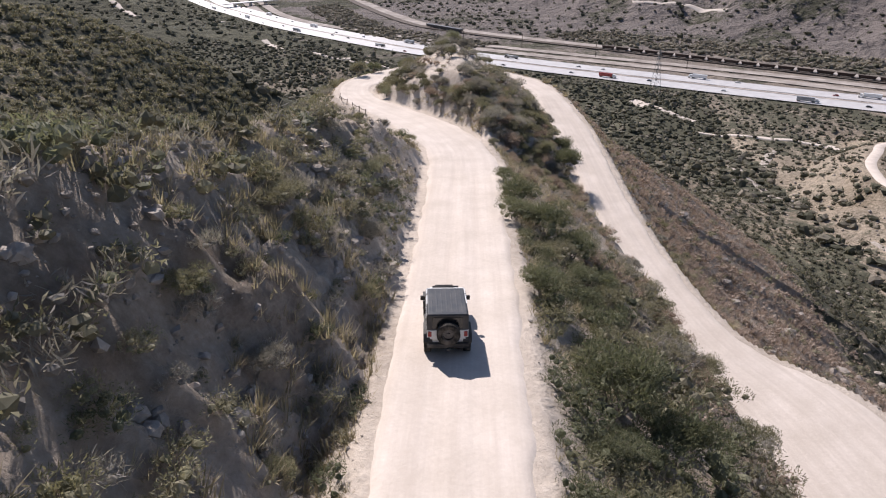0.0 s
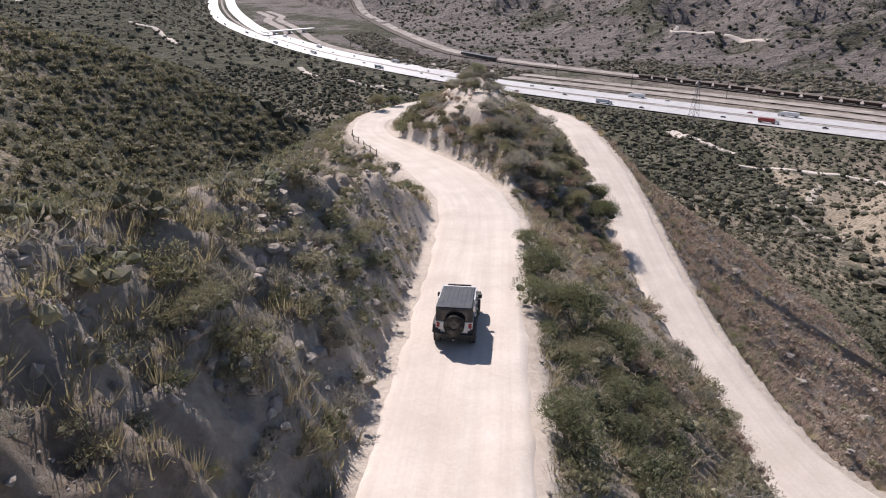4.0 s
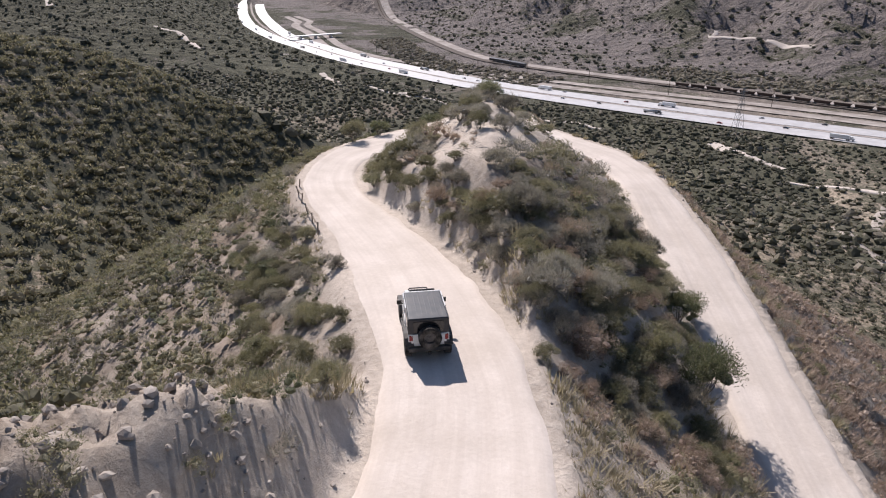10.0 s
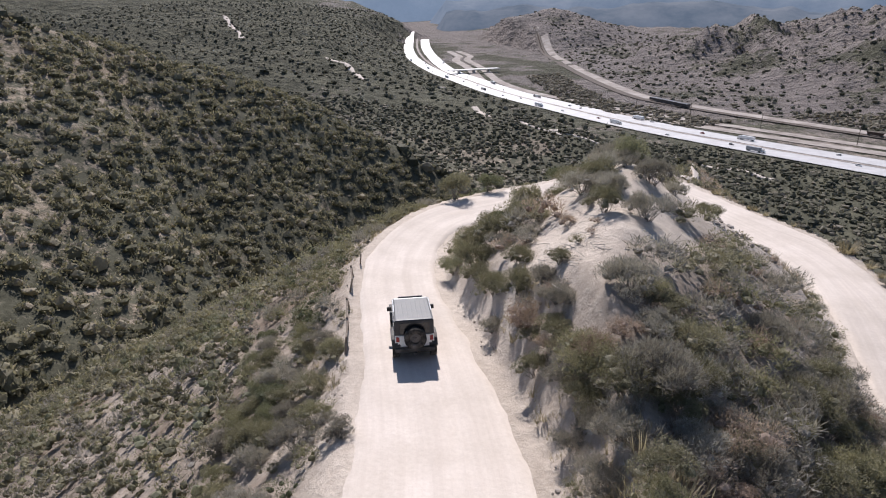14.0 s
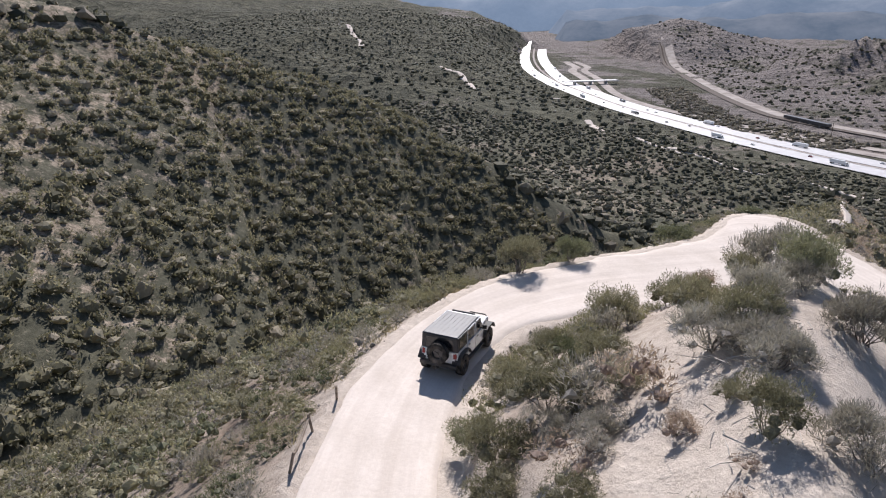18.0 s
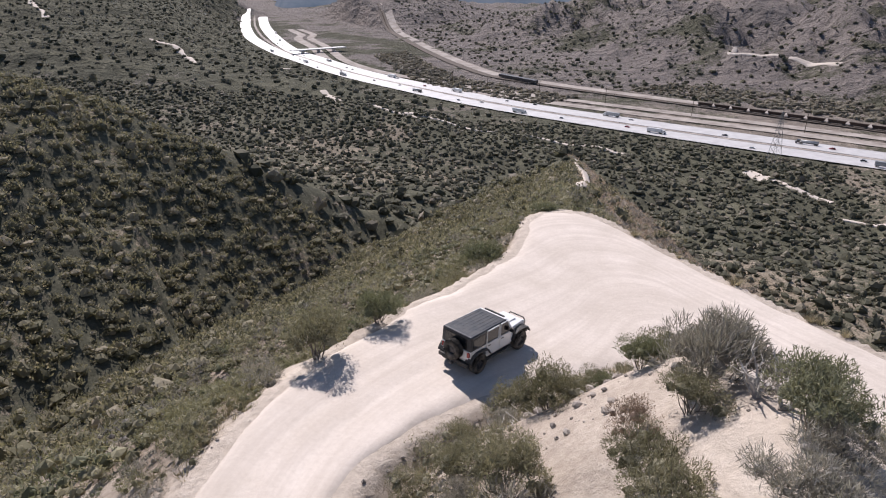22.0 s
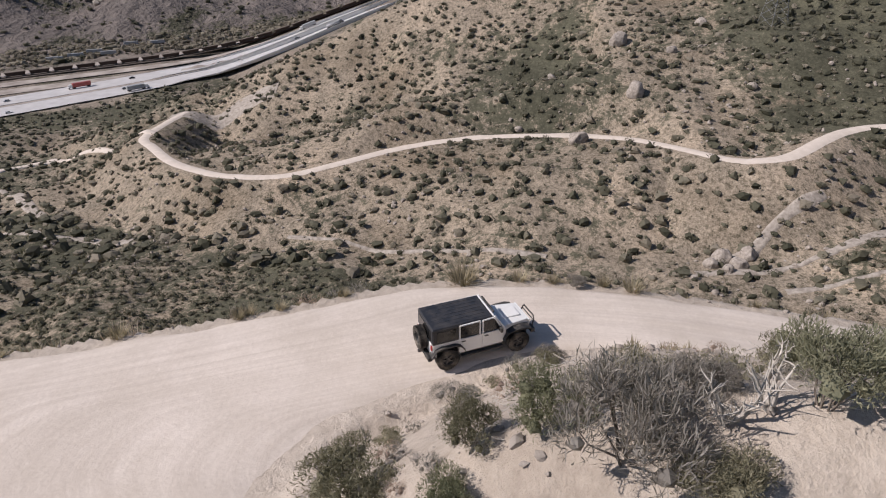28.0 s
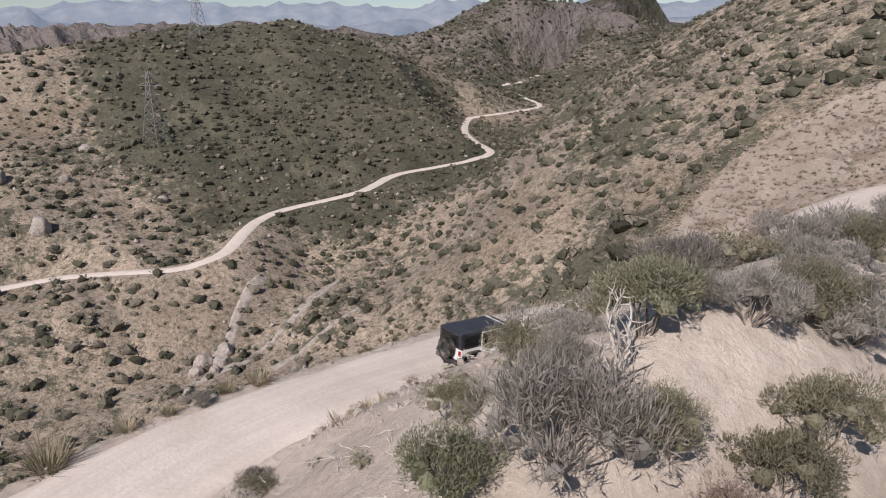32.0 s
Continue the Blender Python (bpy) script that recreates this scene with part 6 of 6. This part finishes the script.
M_WASH = mat_noisy("dry_wash_sand", (0.22, 0.19, 0.165), (0.48, 0.43, 0.38), 0.7, 0.95, 0.1, 0.5, 0.2)
for rows, half in (([(-98, 634), (-31, 608), (12, 622), (52, 598), (84, 577)], 2.5), ([(161, 541), (176, 505), (193, 482)], 4.5), ([(220, 427), (256, 410), (252, 366), (228, 308)], 2.5),
                   ([(341, 1176), (314, 1116), (314, 1094), (294, 1052), (323, 1037), (366, 1010), (398, 952)], 3), ([(-1169, 1565), (-1058, 1473), (-825, 1197)], 6), ([(-499, 954), (-442, 910), (-383, 838)], 4),
                   ([(-192, 712), (-180, 694), (-165, 672)], 3.5), ([(-352, 1028), (-344, 1032), (-335, 1034)], 5), ([(-141, 662), (-133, 667), (-115, 647), (-78, 612)], 2.0),
                   ([(2, 168), (6, 195), (11, 218), (12, 251)], 1.4), ([(180, 448), (200, 436), (220, 427)], 2.2)):
    path(rows, half, "pale dirt track through the scrub on the plain", lift=0.6)
for rows, half in (([(262, 330), (272, 312), (284, 296), (290, 280)], 9), ([(215, 398), (200, 372), (183, 345), (168, 320)], 2.2), ([(150, 319), (147, 294), (148, 284), (149, 260)], 2.4),
                   ([(178, 46), (167, 58), (159, 64), (154, 70)], 2), ([(176, 22), (161, 42), (150, 58), (144, 80)], 1.6), ([(150, 25), (144, 42), (138, 60)], 1.2), ([(145, 118), (147, 150), (150, 200)], 1.1)):
    path(rows, half, "pale dry sandy wash in the canyon bottom", M_WASH, "wash")

# ---- lattice pylons ----
M_GALV = mat_noisy("galvanised_steel", (0.2, 0.2, 0.2), (0.34, 0.34, 0.34), 0.6, 0.6, 0.4, 0, metal=0.4)


def bars(pairs, r):
    bm = bmesh.new()
    for p, q in pairs:
        pipe([p, q], r, bm, 4)
    return bm


def make_pylon(x, y, high):
    p = tagged(new("pylon"), "grey steel lattice power pylon standing in the scrub", "pylon", group="power pylons")
    half = lambda z: 3.6 * (1 - z / high) ** 1.2 + 0.5
    zs = [high * k / 8 for k in range(9)]
    for sx, sy in ((-1, -1), (1, -1), (1, 1), (-1, 1)):
        part("leg", bars([((sx * half(a), sy * half(a), a), (sx * half(b), sy * half(b), b)) for a, b in zip(zs, zs[1:])], 0.11), M_GALV, p)
    for sx, sy, tx, ty in ((-1, -1, 1, -1), (1, -1, 1, 1), (1, 1, -1, 1), (-1, 1, -1, -1)):
        part("bracing", bars([((sx * half(a), sy * half(a), a), (tx * half(b), ty * half(b), b)) for a, b in zip(zs, zs[1:])] + [((tx * half(a), ty * half(a), a), (sx * half(b), sy * half(b), b)) for a, b in zip(zs, zs[1:])], 0.06), M_GALV, p)
    for z, w in ((high * 0.68, 5.0), (high * 0.8, 6.2), (high * 0.92, 4.6)):
        part("cross_arm", bars([((-w, 0, z), (w, 0, z)), ((-w, 0, z), (0, 0, z + 1.6)), ((w, 0, z), (0, 0, z + 1.6))], 0.09), M_GALV, p)
    p.matrix_world = Matrix.Translation((x, y, float(on_ground(x, y)) - 0.2)) @ Euler((0, 0, 0.6)).to_matrix().to_4x4()


for x, y, high in ((182, 553, 40), (291, 49, 30), (378, 2, 30)):
    make_pylon(x, y, high)

# ---- leaning fence on the outer edge of the track ----
M_POST = mat_noisy("weathered_fence_wood", (0.14, 0.11, 0.085), (0.33, 0.28, 0.23), 5.0, 0.9, 0.15, 0.4, 0.02)
fence = tagged(new("wooden_fence"), "leaning weathered wooden fence posts with a fallen rail", "fence")
FENCE = [(-9.9, 80.5), (-11.0, 82.9), (-12.1, 85.2), (-13.3, 87.6), (-14.3, 90.0), (-15.0, 92.4)]
fence.location = (FENCE[0][0], FENCE[0][1], float(on_ground(*FENCE[0])))
tops = []
for i, (x, y) in enumerate(FENCE):
    z = float(on_ground(x, y))
    o = Vector((x, y, z)) - fence.location
    lean = Vector((0.25 * math.sin(3 * i), 0.2 * math.cos(2 * i), 0.8))
    part("post", pipe([o - lean * 0.25, o + lean], 0.055, None, 7), M_POST, fence)
    tops.append(o + lean * 0.8)
for a, b in ((0, 1), (1, 2), (3, 4)):
    part("rail", pipe([tops[a], (tops[a] + tops[b]) / 2 - Vector((0, 0, 0.12)), tops[b]], 0.05, None, 6), M_POST, fence)


# ---- bleached dead wood on the knoll ----
def dead_tree(x, y, high, seed, label):
    rng = np.random.RandomState(seed)
    t = tagged(new("dead_tree"), label, "dead tree")
    t.location = (x, y, float(on_ground(x, y)) - 0.1)
    for k in range(5):
        a = rng.rand() * 6.283
        lean = 0.35 + 0.7 * rng.rand()
        pts = [Vector((0.05 * math.cos(a), 0.05 * math.sin(a), 0))]
        for s in range(5):
            step = Vector((math.cos(a) * math.sin(lean), math.sin(a) * math.sin(lean), math.cos(lean))) * high * (0.24 + 0.08 * rng.rand())
            pts.append(pts[-1] + step)
            a, lean = a + rng.normal() * 0.5, lean + rng.normal() * 0.25
        V, F = [], []
        for s in range(5):
            tube(V, F, pts[s], pts[s + 1], 0.07 * (1 - s / 5.5), 0.07 * (1 - (s + 1) / 5.5), rng, 2)
            if s > 0:
                for q in range(2):
                    tube(V, F, pts[s], pts[s] + Vector(rng.normal(size=3)) * high * 0.16 + Vector((0, 0, 0.15)), 0.025, 0.006, rng, 3)
        b = new("branch", mesh_from("branch", V, F, [M_WOODPALE]))
        b.parent = t
    return t


for x, y, high, seed in ((1.0, 100.0, 1.0, 1), (1.3, 99.2, 1.2, 2)):
    dead_tree(x, y, high, seed, "bleached bare branches of a dead shrub on pale soil")


# ---- dry grass along the track and down the east slope ----
def wisp(seed, blades):
    rng = np.random.RandomState(seed)
    a, r = rng.rand(blades) * 6.283, 0.5 * np.sqrt(rng.rand(blades))
    lean, ln = 0.15 + 0.8 * rng.rand(blades), 0.6 + 0.7 * rng.rand(blades)
    root = np.c_[r * np.cos(a), r * np.sin(a), np.full(blades, -0.05)]
    tip = root + np.c_[np.cos(a) * np.sin(lean), np.sin(a) * np.sin(lean), np.cos(lean)] * ln[:, None]
    side = np.c_[-np.sin(a), np.cos(a), 0 * a] * 0.05
    return np.stack([root - side, root + side, tip], 1).reshape(-1, 3), np.arange(3 * blades).reshape(-1, 3)


# twigs and litter on the bare knoll
def litter(seed):
    rng = np.random.RandomState(seed)
    V, F = [], []
    for k in range(5):
        p = np.r_[rng.normal(size=2) * 0.5, 0.06 + 0.1 * rng.rand()]
        q = p + np.r_[rng.normal(size=2) * 0.6, 0.12 * rng.normal()]
        tube(V, F, p, q, 0.03, 0.01, rng, 2)
    return np.array(V), np.array(F)


xs, ys = -7 + 24 * rock_rng.rand(900), 78 + 33 * rock_rng.rand(900)
ok = (track_gap(xs, ys) > 0.3) & (fbm(xs, ys, 4, 2, 76) > 0.25)
scatter("twigs", "bleached twigs and dead sticks littering the knoll", xs[ok], ys[ok], 0.3 + 0.5 * rock_rng.rand(ok.sum()), [litter(k) for k in range(6)], M_WOODPALE, 17, "twigs")
xs, ys = -7 + 24 * rock_rng.rand(2600), 78 + 33 * rock_rng.rand(2600)
ok = (track_gap(xs, ys) > 0.2) & (fbm(xs, ys, 5, 2, 79) > 0.4)
scatter("rocks", "pale crumbled granite stones on the knoll", xs[ok], ys[ok], 0.03 + 0.22 * rock_rng.rand(ok.sum()) ** 3, STONES, M_ROCK, 18, "rocks")

WISPS = [wisp(700 + k, 18) for k in range(5)]
xs, ys = -40 + 95 * rock_rng.rand(42000), -6 + 150 * rock_rng.rand(42000)
tg = track_gap(xs, ys)
dry = fbm(xs, ys, 5, 2, 75)
edge_grass = (tg > 0.25) & (tg < 2.6) & (dry > -0.1)
scatter("dry_grass", "straw-coloured dry grass along the road edges", xs[edge_grass], ys[edge_grass], 0.2 + 0.3 * rock_rng.rand(edge_grass.sum()), WISPS, LEAF["straw"], 15, "grass")
east_grass = (tg > 0.8) & (tg < 34) & (xs > 17) & (dry > -0.5)
scatter("dry_grass", "russet dry grass covering the slope below the road", xs[east_grass], ys[east_grass], 0.3 + 0.4 * rock_rng.rand(east_grass.sum()), WISPS, LEAF["red"], 16, "grass")
xs, ys = 3 + 15 * rock_rng.rand(3000), -4 + 78 * rock_rng.rand(3000)
strip = (track_gap(xs, ys) > 0.3) & (fbm(xs, ys, 5, 2, 84) > -0.2)
scatter("dry_grass", "tan dry grass between the two legs of the road", xs[strip], ys[strip], 0.3 + 0.45 * rock_rng.rand(strip.sum()), WISPS, LEAF["straw"], 21, "grass")
xs, ys = -12.5 + 10.5 * rock_rng.rand(2600), -4 + 66 * rock_rng.rand(2600)
bank = (track_gap(xs, ys) > 0.3) & (fbm(xs, ys, 5, 2, 83) > -0.1 + 0.45 * crag(xs, ys))
scatter("dry_grass", "straw-coloured dry grass and weeds on the cut bank", xs[bank], ys[bank], 0.3 + 0.5 * rock_rng.rand(bank.sum()), WISPS, LEAF["straw"], 20, "grass")
xs, ys = 0 + 75 * rock_rng.rand(9000), 116 + 190 * rock_rng.rand(9000)
flank = (track_gap(xs, ys) > 0.6) & (xs > 4 + 0.05 * (ys - 130)) & (rock_rng.rand(9000) < np.clip((78 - xs) / 40, 0, 1)) & (ys < 270)
scatter("dry_grass", "russet dry grass down the flank of the ridge", xs[flank], ys[flank], 0.4 + 0.6 * rock_rng.rand(flank.sum()), WISPS, LEAF["red"], 19, "grass")


# ---- what moves ----
def motions():
    poses = []
    for t, x, y, yaw in JEEP_ROWS:
        a = radians(yaw)
        fx, fy, rx, ry = -math.sin(a), math.cos(a), math.cos(a), math.sin(a)
        zs = [track_height(x + fx * u * 1.47 + rx * v * 0.79, y + fy * u * 1.47 + ry * v * 0.79) for u, v in ((-1, -1), (-1, 1), (1, -1), (1, 1))]
        up = math.degrees(math.atan2(zs[2] + zs[3] - zs[0] - zs[1], 4 * 1.47))
        lean = math.degrees(math.atan2(zs[0] + zs[2] - zs[1] - zs[3], 4 * 0.79))
        poses.append((t, Matrix.Translation((x, y, sum(zs) / 4)) @ pose(0, 0, 0, 0, 0, yaw) @ pose(0, 0, 0, up, lean, 0)))
    walk(jeep, poses)
    # the wheels roll by the way gone
    ts, xs, ys = (np.array([r[k] for r in JEEP_ROWS]) for k in (0, 1, 2))
    times = np.arange(0, 32.01, 0.1)
    px, py = np.interp(times, ts, xs), np.interp(times, ts, ys)
    way = np.r_[0, np.cumsum(np.hypot(np.diff(px), np.diff(py)))]
    for w in wheels:
        at = w.location.copy()
        walk(w, [(float(t), Matrix.Translation(at) @ pose(0, 0, 0, -math.degrees(d / (1.1 * TYRE_R)), 0, 0)) for t, d in zip(times, way)])
    for v, rows in traffic:
        walk(v, rows)


jeep, wheels = make_jeep()
motions()
